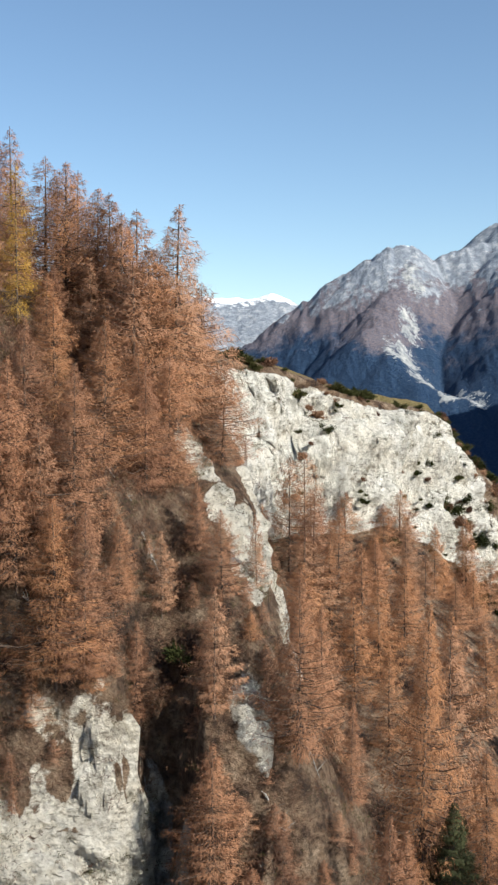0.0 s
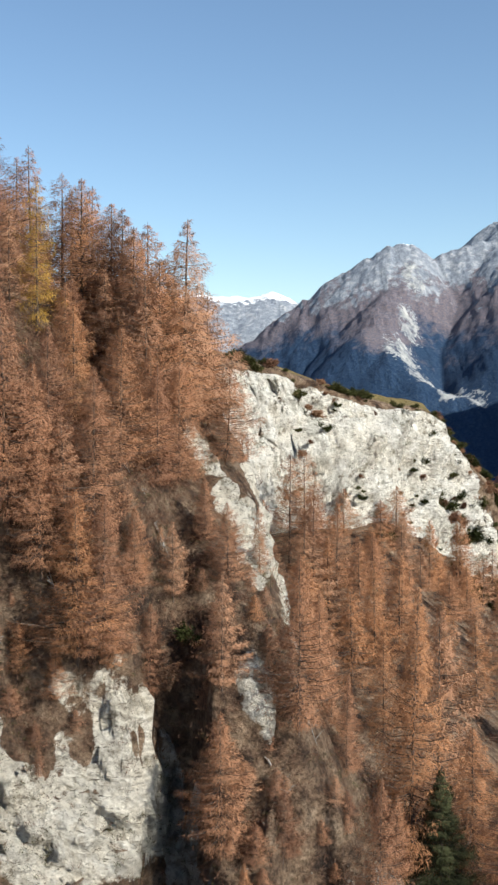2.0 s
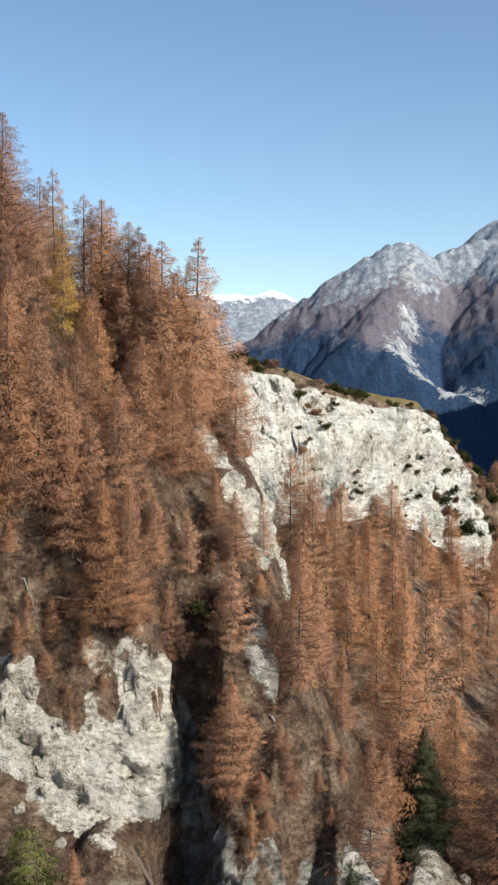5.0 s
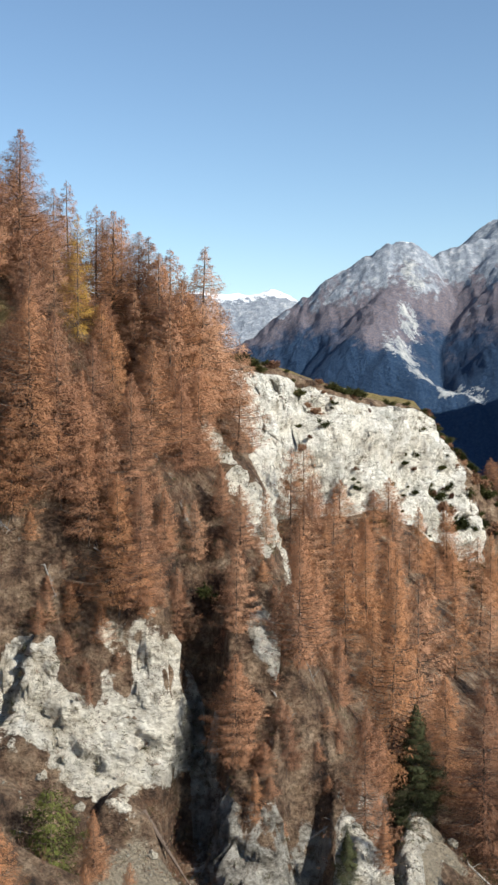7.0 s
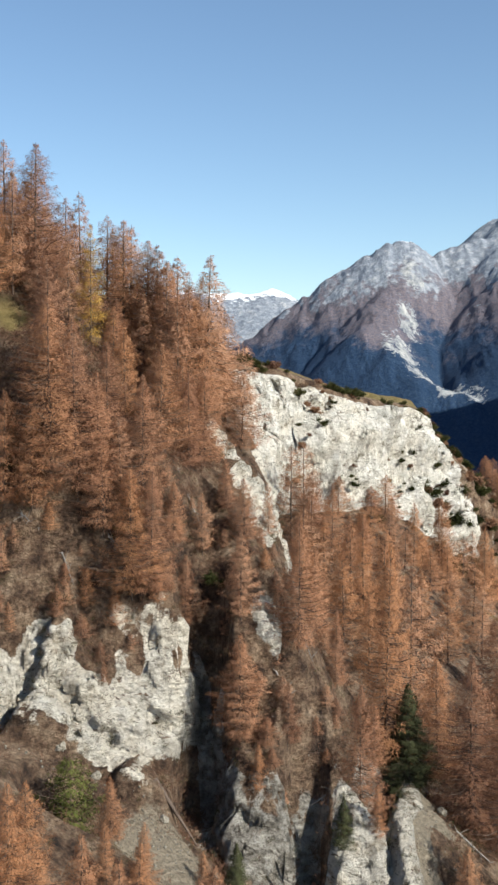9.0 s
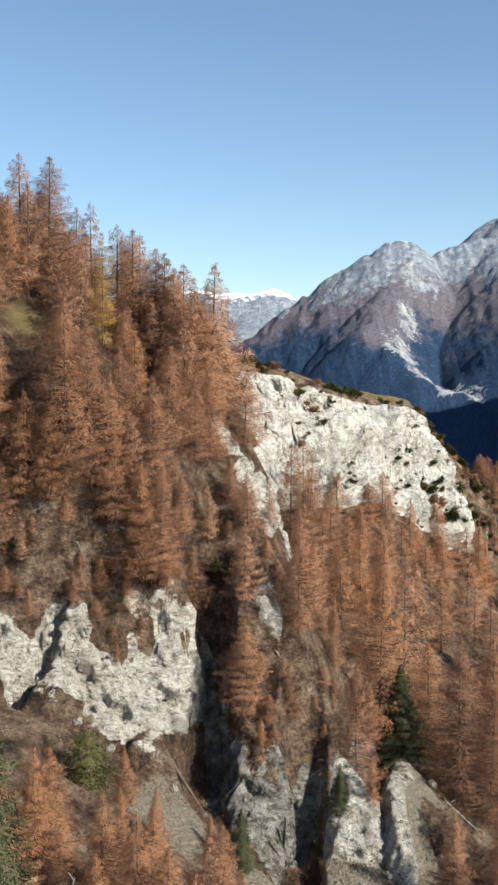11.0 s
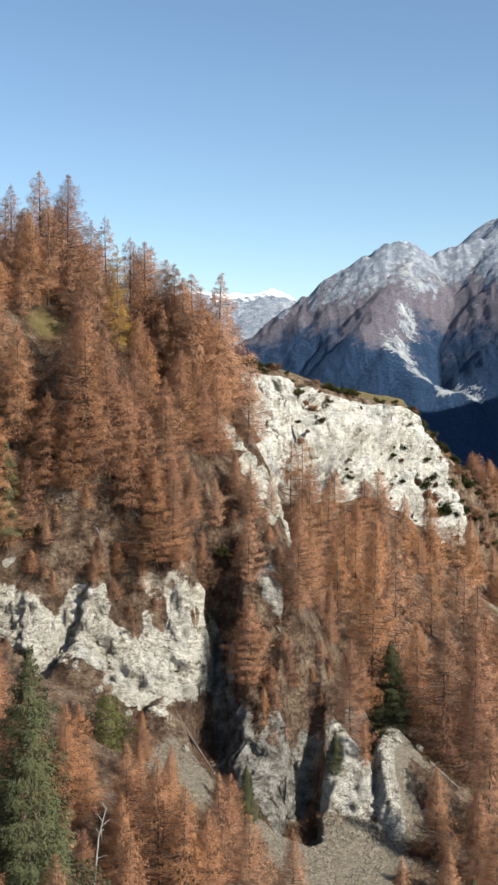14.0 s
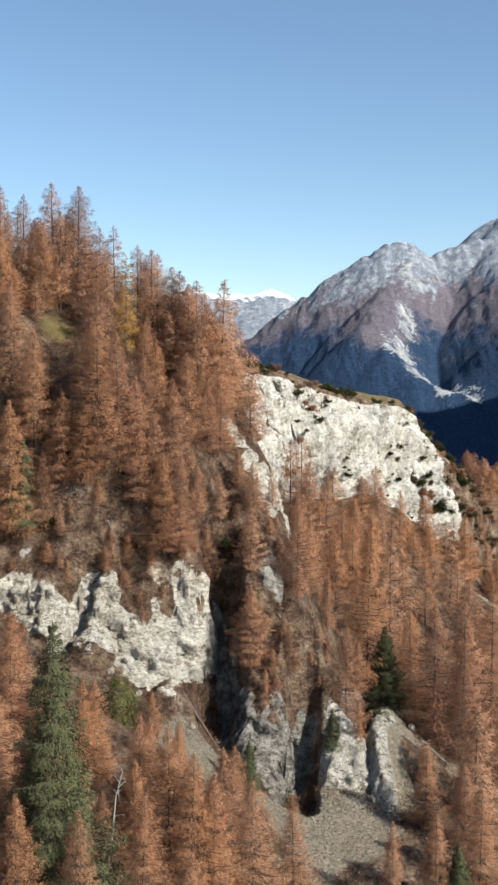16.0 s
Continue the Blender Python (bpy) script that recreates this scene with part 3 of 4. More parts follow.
class Soup:
    """Collects small pieces of geometry and makes one mesh of them."""

    def __init__(self):
        self.v, self.f, self.n = [], [], []

    def tube(self, pts, radii, sides=4):
        base = len(self.v)
        pts = [Vector(p) for p in pts]
        for i, p in enumerate(pts):
            t = (pts[min(i + 1, len(pts) - 1)] - pts[max(i - 1, 0)]).normalized()
            a = t.orthogonal().normalized()
            b = t.cross(a)
            for s in range(sides):
                q = 2 * math.pi * s / sides
                self.v.append(p + (a * math.cos(q) + b * math.sin(q)) * radii[i])
        for i in range(len(pts) - 1):
            for s in range(sides):
                k, n = base + i * sides, (s + 1) % sides
                self.f.append((k + s, k + n, k + sides + n, k + sides + s))
        return self

    def blade(self, p, along, side, length, width, facing=None):
        """A spray of needles: a slim spike. With a facing, it is lit like the crown's surface there."""
        k = len(self.v)
        a, b, c = p - side * width, p + side * width, p + along * length
        if facing is not None:
            if (b - a).cross(c - a).dot(facing) < 0:
                a, b = b, a
            self.n += [facing] * 3
        self.v += [a, b, c]
        self.f.append((k, k + 1, k + 2))

    def mesh(self, name, mat):
        me = mesh_from(name, [tuple(v) for v in self.v], self.f, bool(self.n))
        if self.n:
            me.normals_split_custom_set_from_vertices([tuple(v) for v in self.n])
        me.materials.append(mat)
        return me


def any_way(rng):
    while True:
        v = Vector((rng.uniform(-1, 1), rng.uniform(-1, 1), rng.uniform(-1, 1)))
        if 0.1 < v.length < 1:
            return v.normalized()


def put_part(name, me, thing, label=""):
    ob = new(name, me)
    ob.parent = thing
    return tagged(ob, label)


def conifer(seed, name, label, height, radius, bare, limbs, sprays, needle, bark, droop=-0.12, power=0.75, size=0.42, lean=0.0, category="tree", sides=3, wide=(0.085, 0.135)):
    """A conifer of that height: tapered trunk, whorled limbs, and a crown of small sprays of needles."""
    rng = random.Random(seed)
    thing = new(name)
    trunk, arms, crown = Soup(), Soup(), Soup()
    bow = [rng.uniform(-0.15, 0.15), rng.uniform(-0.15, 0.15)]

    def axis(q):
        return Vector((bow[0] * math.sin(q * 3) + lean * q * q * height, bow[1] * math.sin(q * 2.5), q * height))

    n = 8
    girth = height * 0.0095
    trunk.tube([axis(i / n) - Vector((0, 0, 0.8 if i == 0 else 0)) for i in range(n + 1)], [girth * (1 - 0.94 * i / n) + 0.012 for i in range(n + 1)], 6)
    turn = rng.uniform(0, 6)
    for i in range(limbs):
        q = bare + (1 - bare) * min(0.995 - 0.03 * rng.random(), max(0.0, ((i + rng.uniform(-2, 2)) / limbs)))
        turn += 2.4 + rng.uniform(-0.6, 0.6)
        shape = ((1 - q) / (1 - bare)) ** power * min(1.0, 0.6 + (q - bare) * 4)
        shape *= min(1.0, 0.28 + 6 * (1 - q))
        reach = radius * shape * rng.choice((rng.uniform(0.55, 1.0), rng.uniform(0.85, 1.2))) * (1 + 0.22 * math.sin(2 * turn + 9 * q + seed) + 0.12 * math.sin(37 * q + seed)) + 0.05 + 0.13 * q * q
        out = Vector((math.cos(turn), math.sin(turn), 0))
        rise = droop + 0.6 * q * q + rng.uniform(-0.14, 0.14)
        p0 = axis(q)
        p1 = p0 + out * reach * 0.5 + Vector((0, 0, reach * rise * 0.6))
        p2 = p0 + out * reach + Vector((0, 0, reach * (rise * 0.8 + 0.16)))
        r = 0.010 + 0.012 * reach
        arms.tube([p0, p1, p2], [r, r * 0.65, 0.006], sides)
        side = out.cross(Vector((0, 0, 1)))
        count = max(5, int(sprays * (0.08 + 0.92 * reach / radius)))
        for k in range(count):
            u = rng.uniform(0.02, 1.0) ** 0.7
            p = p0.lerp(p1, u * 2) if u < 0.5 else p1.lerp(p2, u * 2 - 1)
            flank = rng.uniform(-1, 1) * (0.03 + 0.1 * min(1.0, reach) + 0.48 * reach * (1.1 - u))
            hang = rng.random() ** 1.3 * min(1.0, 0.3 + 0.5 * reach)
            p = p + side * flank + Vector((0, 0, -abs(flank) * 0.25 + 0.10 - 0.62 * hang))
            way = (out * rng.uniform(0.1, 0.9) + side * math.copysign(rng.uniform(0.1, 0.8), flank) + any_way(rng) * 0.5 + Vector((0, 0, rng.uniform(-1.2, 0.2)))).normalized()
            cross = way.cross(any_way(rng)).normalized()
            facing = (out * (0.5 + 0.6 * u) + side * flank / max(0.6, reach) + Vector((0, 0, 0.55 - 0.25 * hang)) + any_way(rng) * 0.35).normalized()
            crown.blade(p, way, cross, size * rng.uniform(0.6, 1.3) * (0.25 + 0.75 * min(1.0, reach)), size * rng.uniform(*wide), facing)
    for k in range(9):
        way = (Vector((0, 0, 1)) + any_way(rng) * 0.25).normalized()
        crown.blade(axis(rng.uniform(0.93, 0.99)), way, way.cross(any_way(rng)).normalized(), size * rng.uniform(0.5, 0.9), size * 0.05, (way + any_way(rng) * 0.5).normalized())
    put_part("trunk", trunk.mesh("trunk", bark), thing)
    tagged(put_part("branchwork", arms.mesh("branchwork", bark), thing), kind="stuff")
    if crown.v:
        put_part("crown", crown.mesh("crown", needle), thing)
    return tagged(thing, label, category)


LARCH_LABEL = "rust-orange autumn larch on the steep slope"
# crown radius, bare foot, droop, taper
SHAPES = [(4.4, 0.05, -0.16, 0.85), (4.8, 0.08, -0.08, 0.95), (4.0, 0.04, -0.22, 0.8), (5.2, 0.08, -0.04, 0.9), (4.6, 0.06, -0.18, 1.0), (4.2, 0.07, -0.12, 0.75)]
NEEDLES = (0.036, 0.058)
PROTOS = {
    "larch": [conifer(100 + i, "larch_tree", LARCH_LABEL, 16, r, b, 210, 112, M_LARCH, M_BARK, dr, pw, 0.46, wide=NEEDLES) for i, (r, b, dr, pw) in enumerate(SHAPES)],
    "larch_close": [conifer(130 + i, "larch_tree", LARCH_LABEL, 16, r, b, 260, 135, M_LARCH, M_BARK, dr, pw, 0.38, wide=(0.034, 0.052)) for i, (r, b, dr, pw) in enumerate(SHAPES[:4])],
    "larch_light": [conifer(150 + i, "larch_tree", LARCH_LABEL, 16, r, b, 160, 84, M_LARCH, M_BARK, dr, pw, 0.5, sides=2, wide=(0.042, 0.066)) for i, (r, b, dr, pw) in enumerate(SHAPES[:5])],
    "thin": [conifer(200 + i, "bare_larch_tree", "half-bare reddish-brown larch with visible trunk", 16, r, b, 110, 130, M_THIN, M_BARK, -0.12, 0.8, 0.46, wide=(0.045, 0.07)) for i, (r, b) in enumerate([(4.0, 0.12), (4.6, 0.15), (3.7, 0.10)])],
    "thin_light": [conifer(250 + i, "bare_larch_tree", "half-bare reddish-brown larch with visible trunk", 16, r, b, 84, 100, M_THIN, M_BARK, -0.12, 0.8, 0.46, sides=2, wide=(0.045, 0.07)) for i, (r, b) in enumerate([(4.0, 0.12), (4.6, 0.15)])],
    "gold": [conifer(300, "larch_tree", "golden-yellow autumn larch among rust-brown ones", 16, 4.2, 0.05, 110, 110, M_GOLD, M_BARK, -0.2, 0.7, 0.42, wide=NEEDLES)],
    "spruce": [conifer(400 + i, "spruce_tree", "dark green spruce among the larches", 16, r, 0.03, 150, 240, M_SPRUCE, M_BARK, -0.4, 0.9, 0.33, wide=(0.085, 0.13)) for i, r in enumerate((3.5, 3.9))],
    "spruce_close": [conifer(430, "spruce_tree", "dark green spruce among the larches", 16, 3.7, 0.03, 240, 430, M_SPRUCE, M_BARK, -0.4, 0.95, 0.22, wide=(0.085, 0.13))],
    "pine": [conifer(500, "pine_tree", "bushy light green mountain pine below the rock wall", 8, 2.8, 0.03, 64, 120, M_PINE, M_BARK, 0.15, 0.45, 0.32)],
    "dead": [conifer(600, "dead_tree", "grey-brown nearly bare larch standing on the slope", 16, 4.6, 0.14, 130, 150, M_THIN, M_BARK, -0.34, 0.9, 0.55, wide=(0.026, 0.045))],
}
TREES = []


def ground_at(x, y):
    return float(landform(np.array([x]), np.array([y]))[0][0])


def plant(kind, x, y, height, turn=None, slim=1.0, group="larches on the slope", lean=0.0, z=None):
    rng = random.Random(int(x * 97 + y * 131))
    # farther trees carry fewer, larger sprays
    grown = height * slim > 16
    pool = PROTOS.get(kind + ("_light" if y > 122 else "_close" if y < 72 or grown else ""), PROTOS[kind])
    proto = pool[rng.randrange(len(pool))]
    full = 8 if kind == "pine" else 16
    s = height / full
    z = ground_at(x, y) if z is None else z
    turn = rng.uniform(0, 360) if turn is None else turn
    m = pose(x, y, z - 0.25, lean, rng.uniform(-2, 2), turn) @ Matrix.Diagonal((s * slim, s * slim, s, 1))
    ob = copy_thing(proto, m)
    tagged(ob, group=group)
    TREES.append((x, y))
    return ob


# trees scattered by zone; each zone: x from, to, y from, to, spacing, height, chance of thin ones
def scatter(zone, seed):
    x0, x1, y0, y1, gap, tall, thin, keep = zone
    rng = random.Random(seed)
    spots = []
    y = y0
    while y < y1:
        x = x0
        while x < x1:
            spots.append((x + rng.uniform(-0.48, 0.48) * gap, y + rng.uniform(-0.48, 0.48) * gap, rng.random(), rng.random(), rng.random()))
            x += gap
        y += gap
    a = np.array(spots)
    z, rock, lawn, d, along, pale, scree = landform(a[:, 0], a[:, 1])
    for (x, y, u, v, h), zz, r, l, dd, al in zip(spots, z, rock, lawn, d, along):
        if not keep(x, y, zz, r, l, dd, al, u) or any((x - tx) ** 2 + (y - ty) ** 2 < (gap * 0.62) ** 2 for tx, ty in TREES):
            continue
        plant("thin" if v < thin else "larch", x, y, tall * (0.5 + 0.7 * h), slim=(1.0 + 0.4 * u) * (1.6 if tall < 5 else 1.45 if x > 5 and y > 94 else 1.0), z=float(zz))


def shows(x, y, margin=8, sunward=0):
    """Whether a spot lies within the cone of ground that the path looks over, or so near it sunward that its shade falls there."""
    return -margin < x + 1.5 + (y + 72) * 0.236 and x + 1.5 < (y + 72) * 0.236 + margin + sunward


def glade(x, y):
    """The open strip of dark scrub that runs down through the slope's trees."""
    return 92 < y < 119 and abs(x + 17.6 - 0.32 * (117 - y)) < 2.3 or 97 < y < 112 and abs(x + 23.5) < 2.6 or 97 < y < 114 and -36.5 < x < -28.5


def clearing(x, y):
    """Open ground round the pale track at the ravine's end."""
    return x > 51 and 222 < y < 243 or x > 47 and 196 < y < 223


# single trees: kind, x, y, height
CREST_TREES = [
    ("thin", -27.4, 128.0, 17.7), ("thin", -23.1, 124.0, 17.5), ("larch", -20.4, 122.0, 19.0),
    ("thin", -19.5, 126.0, 18.8), ("larch", -16.9, 121.0, 18.5), ("thin", -15.2, 119.0, 18.9), ("larch", -13.4, 116.0, 18.3),
    ("thin", -12.4, 121.0, 18.5), ("dead", -7.6, 114.0, 24.0), ("larch", -10.2, 112.0, 18.3), ("larch", -9.0, 115.2, 15.0),
    ("larch", -6.7, 119.8, 12.8), ("larch", -5.2, 125.1, 12.1), ("larch", -2.8, 118.0, 11.8), ("thin", -11.7, 110.0, 16.8),
    ("larch", -46.8, 140.0, 14.6), ("larch", -38.4, 124.0, 17.4), ("larch", -33.4, 121.0, 20.8), ("thin", -48.2, 130.0, 5.0),
    ("larch", -42.3, 128.0, 8.8), ("larch", -42.8, 112.0, 7.7),
]
SLOPE_TREES = [
    ("larch", -12.9, 97.4, 14.3), ("larch", -14.7, 91.0, 15.3), ("larch", -19.1, 93.2, 11.7), ("larch", -20.0, 90.1, 14.2),
    ("larch", -10.6, 105.3, 12.1), ("larch", -7.6, 105.9, 13.3), ("larch", -13.2, 86.8, 14.3),
    ("larch", -10.9, 90.8, 7.7), ("larch", -19.1, 88.8, 12.2), ("larch", -4.6, 99.8, 6.5), ("larch", -2.1, 95.0, 8.0),
    ("thin", -2.6, 86.7, 11.2),
    ("larch", -15.5, 86.9, 15.3), ("larch", -9.6, 101.7, 12.5), ("thin", -17.1, 89.7, 10.4), ("larch", -25.5, 89.6, 20.4),
    ("larch", -22.4, 89.8, 21.3), ("larch", -35.8, 92.5, 17.2), ("larch", -31.0, 89.4, 13.6), ("larch", -33.9, 88.3, 11.9),
    ("larch", -27.6, 88.6, 12.8), ("larch", -38.4, 87.6, 20.2),
]
SPUR_TREES = [
    ("larch", -29.5, 84.0, 3.5), ("larch", -24.0, 84.5, 4.0), ("larch", -18.5, 83.5, 2.6), ("thin", -13.0, 88.0, 5.0), ("larch", -21.0, 87.5, 5.0), ("thin", -16.0, 89.0, 6.0),
    ("spruce", -37.0, 88.5, 13.0), ("larch", -9.5, 90.5, 9.0), ("thin", -7.5, 94.5, 8.0),
    ("larch", -12.4, 86.6, 5.5), ("thin", -14.4, 87.2, 6.5), ("larch", -17.4, 86.2, 5.0), ("larch", 4.3, 86.5, 16.3), ("thin", 1.6, 87.7, 5.6),
]
RAVINE_TREES = [
    ("thin", 8.2, 212.0, 23.5), ("thin", 11.5, 215.0, 24.0), ("larch", 12.9, 207.0, 19.6), ("larch", 17.1, 200.1, 17.1),
    ("thin", 31.8, 212.9, 13.0), ("larch", 38.7, 221.4, 15.9), ("larch", 48.0, 234.2, 21.0), ("larch", 19.2, 179.1, 16.3),
    ("larch", 25.0, 168.2, 17.6), ("larch", 14.2, 182.2, 15.6),  ("larch", 20.5, 164.5, 16.7),
    ("thin", 23.5, 143.4, 15.4), ("larch", 30.2, 156.6, 14.3), ("larch", 34.7, 154.0, 14.9), ("larch", 15.5, 151.8, 16.3),
    ("larch", 18.5, 137.7, 13.4), 
    ("thin", 31.5, 95.5, 22.2), ("larch", 37.0, 102.4, 25.4), ("larch", 24.5, 106.8, 16.4), ("larch", 64.5, 250.3, 15.3),
]
FOOT_TREES = [
    ("spruce", -21.7, 28.9, 27.5), ("larch", -30.5, 50.6, 16.5), ("larch", -21.7, 48.9, 13.1),
    ("larch", -15.1, 44.1, 15.2), ("larch", -11.5, 41.3, 17.0), ("larch", -9.0, 39.1, 16.4), ("larch", -15.7, 68.3, 6.7),
     ("larch", -23.9, 30.6, 15.1), ("larch", -24.0, 23.3, 12.6), ("larch", -18.5, 24.2, 13.2),
    ("larch", -6.3, 68.2, 4.2), ("spruce", -3.0, 68.5, 6.9), ("spruce", 8.9, 77.4, 5.5), ("larch", 2.3, 50.6, 13.1),
    ("larch", -2.4, 43.9, 15.3), ("larch", 20.3, 66.7, 11.3), ("larch", 24.4, 62.1, 11.0), ("larch", 13.9, 50.7, 11.5),
    ("spruce", 21.4, 50.1, 10.1), ("larch", 24.9, 54.3, 13.2), ("larch", -6.6, 39.4, 15.3), ("larch", -13.4, 30.0, 14.6),
    ("larch", 18.9, 51.2, 12.2),
]
# trees known by the height of their tips: kind, x, y, tip, girth of the crown
TIP_TREES = [
    ("gold", -23.8, 112.0, 23.0, 0.75), ("pine", -20.4, 70.5, -38.4, 1.15), ("larch", -2.6, 82.5, -28.0, 1.25), ("larch", 11.4, 83.0, -34.0, 0.8), ("larch", -11.8, 62.0, -41.5, 1.0), ("larch", -15.1, 60.0, -40.6, 1.0), ("thin", 2.8, 82.5, -34.5, 1.0), ("larch", -0.6, 79.0, -39.5, 1.0), ("larch", 9.2, 93.0, -27.3, 0.75), ("larch", 13.8, 91.5, -38.6, 1.1), ("larch", 12.6, 77.0, -43.5, 0.9),
    ("larch", 15.5, 94.5, -19.5, 0.7), ("spruce", 18.4, 92.5, -36.6, 1.6), ("larch", 25.4, 88.6, -32.4, 1.15), ("larch", 28.7, 85.5, -37.5, 1.05),
    ("larch", 7.0, 97.0, -20.0, 0.8), ("thin", 1.0, 101.0, -12.2, 0.9), ("larch", 26.7, 178.0, -29.7, 1.1), ("larch", 47.4, 235.0, -30.4, 0.9),
    ("larch", 61.8, 246.0, -37.5, 0.8), ("thin", 22.0, 114.0, -25.4, 0.9),
]
for kind, x, y, tip, slim in TIP_TREES:
    plant(kind, x, y, tip - ground_at(x, y), slim=slim, group="tall trees on the spur and in the ravine")
for spots, group in ((CREST_TREES, "larches along the crest"), (SLOPE_TREES, "larches on the upper slope"), (SPUR_TREES, "larches on the rocky spur"), (RAVINE_TREES, "trees in the ravine"), (FOOT_TREES, "trees below the rock wall")):
    for kind, x, y, tall in spots:
        plant(kind, x, y, tall, slim=1.35 if kind == "spruce" and tall < 20 else 0.82 if kind == "larch" and -2 < x < 16 and 45 < y < 93 else 1.3 if "crest" in group and kind != "dead" else 1.15 if "crest" in group else 1.35 if kind == "larch" and x > 22 and y < 110 else 1.12, group=group)
scatter((-62, -8, 112, 140, 5.2, 13, 0.5, lambda x, y, z, r, l, d, al, u: l < 0.4 and shows(x, y) and al < 0.7), 7)
scatter((-62, -3, 92, 150, 5.4, 15, 0.3, lambda x, y, z, r, l, d, al, u: d < 4 and r < 0.4 and l < 0.4 and shows(x, y) and al < 0.7 and not (x > -9 and y < 113) and not glade(x, y)), 1)
scatter((-5, -1, 115, 128, 4.6, 8.5, 0.4, lambda x, y, z, r, l, d, al, u: d < 3 and r < 0.2 and u < 0.7), 9)
scatter((-45, 5, 80, 98, 3.9, 9.5, 0.3, lambda x, y, z, r, l, d, al, u: d > 3 and r < 0.45 and z > -31 and shows(x, y)), 2)
scatter((6, 66, 205, 240, 6.6, 10, 0.25, lambda x, y, z, r, l, d, al, u: d > 10 and r < 0.3 and shows(x, y) and al > 0.3 and not clearing(x, y)), 8)
scatter((55, 92, 244, 306, 4.6, 11, 0.6, lambda x, y, z, r, l, d, al, u: r < 0.95 and (d > 13 or x > 70) and shows(x, y) and z > -75), 10)
scatter((6, 105, 94, 236, 17.0, 16, 0.35, lambda x, y, z, r, l, d, al, u: d > 6 and r < 0.3 and shows(x, y, 8, 18) and al > 0.3 and not clearing(x, y)), 3)
scatter((-45, 0, 22, 62, 5.4, 12.5, 0.35, lambda x, y, z, r, l, d, al, u: shows(x, y, 3) and u < 0.9 and not (y > 57 and -24.5 < x < -17)), 4)
scatter((20, 76, 52, 94, 9.0, 16, 0.4, lambda x, y, z, r, l, d, al, u: r < 0.3 and shows(x, y, 3, 20) and not (x < 26 and y > 68)), 5)

scatter((-42, -8, 82, 93, 1.8, 3.0, 0.6, lambda x, y, z, r, l, d, al, u: r < 0.35 and u < 0.75), 11)
scatter((-4, 9, 78, 96, 1.8, 2.8, 0.75, lambda x, y, z, r, l, d, al, u: r < 0.5 and u < 0.75), 12)
scatter((-20, -4, 94, 118, 2.7, 2.8, 0.6, lambda x, y, z, r, l, d, al, u: glade(x, y) and u < 0.6), 13)

# the patterns from which the trees were copied are not part of the place
for pool in PROTOS.values():
    for proto in pool:
        for ob in (*proto.children, proto):
            bpy.data.objects.remove(ob)

# ---- undergrowth ----


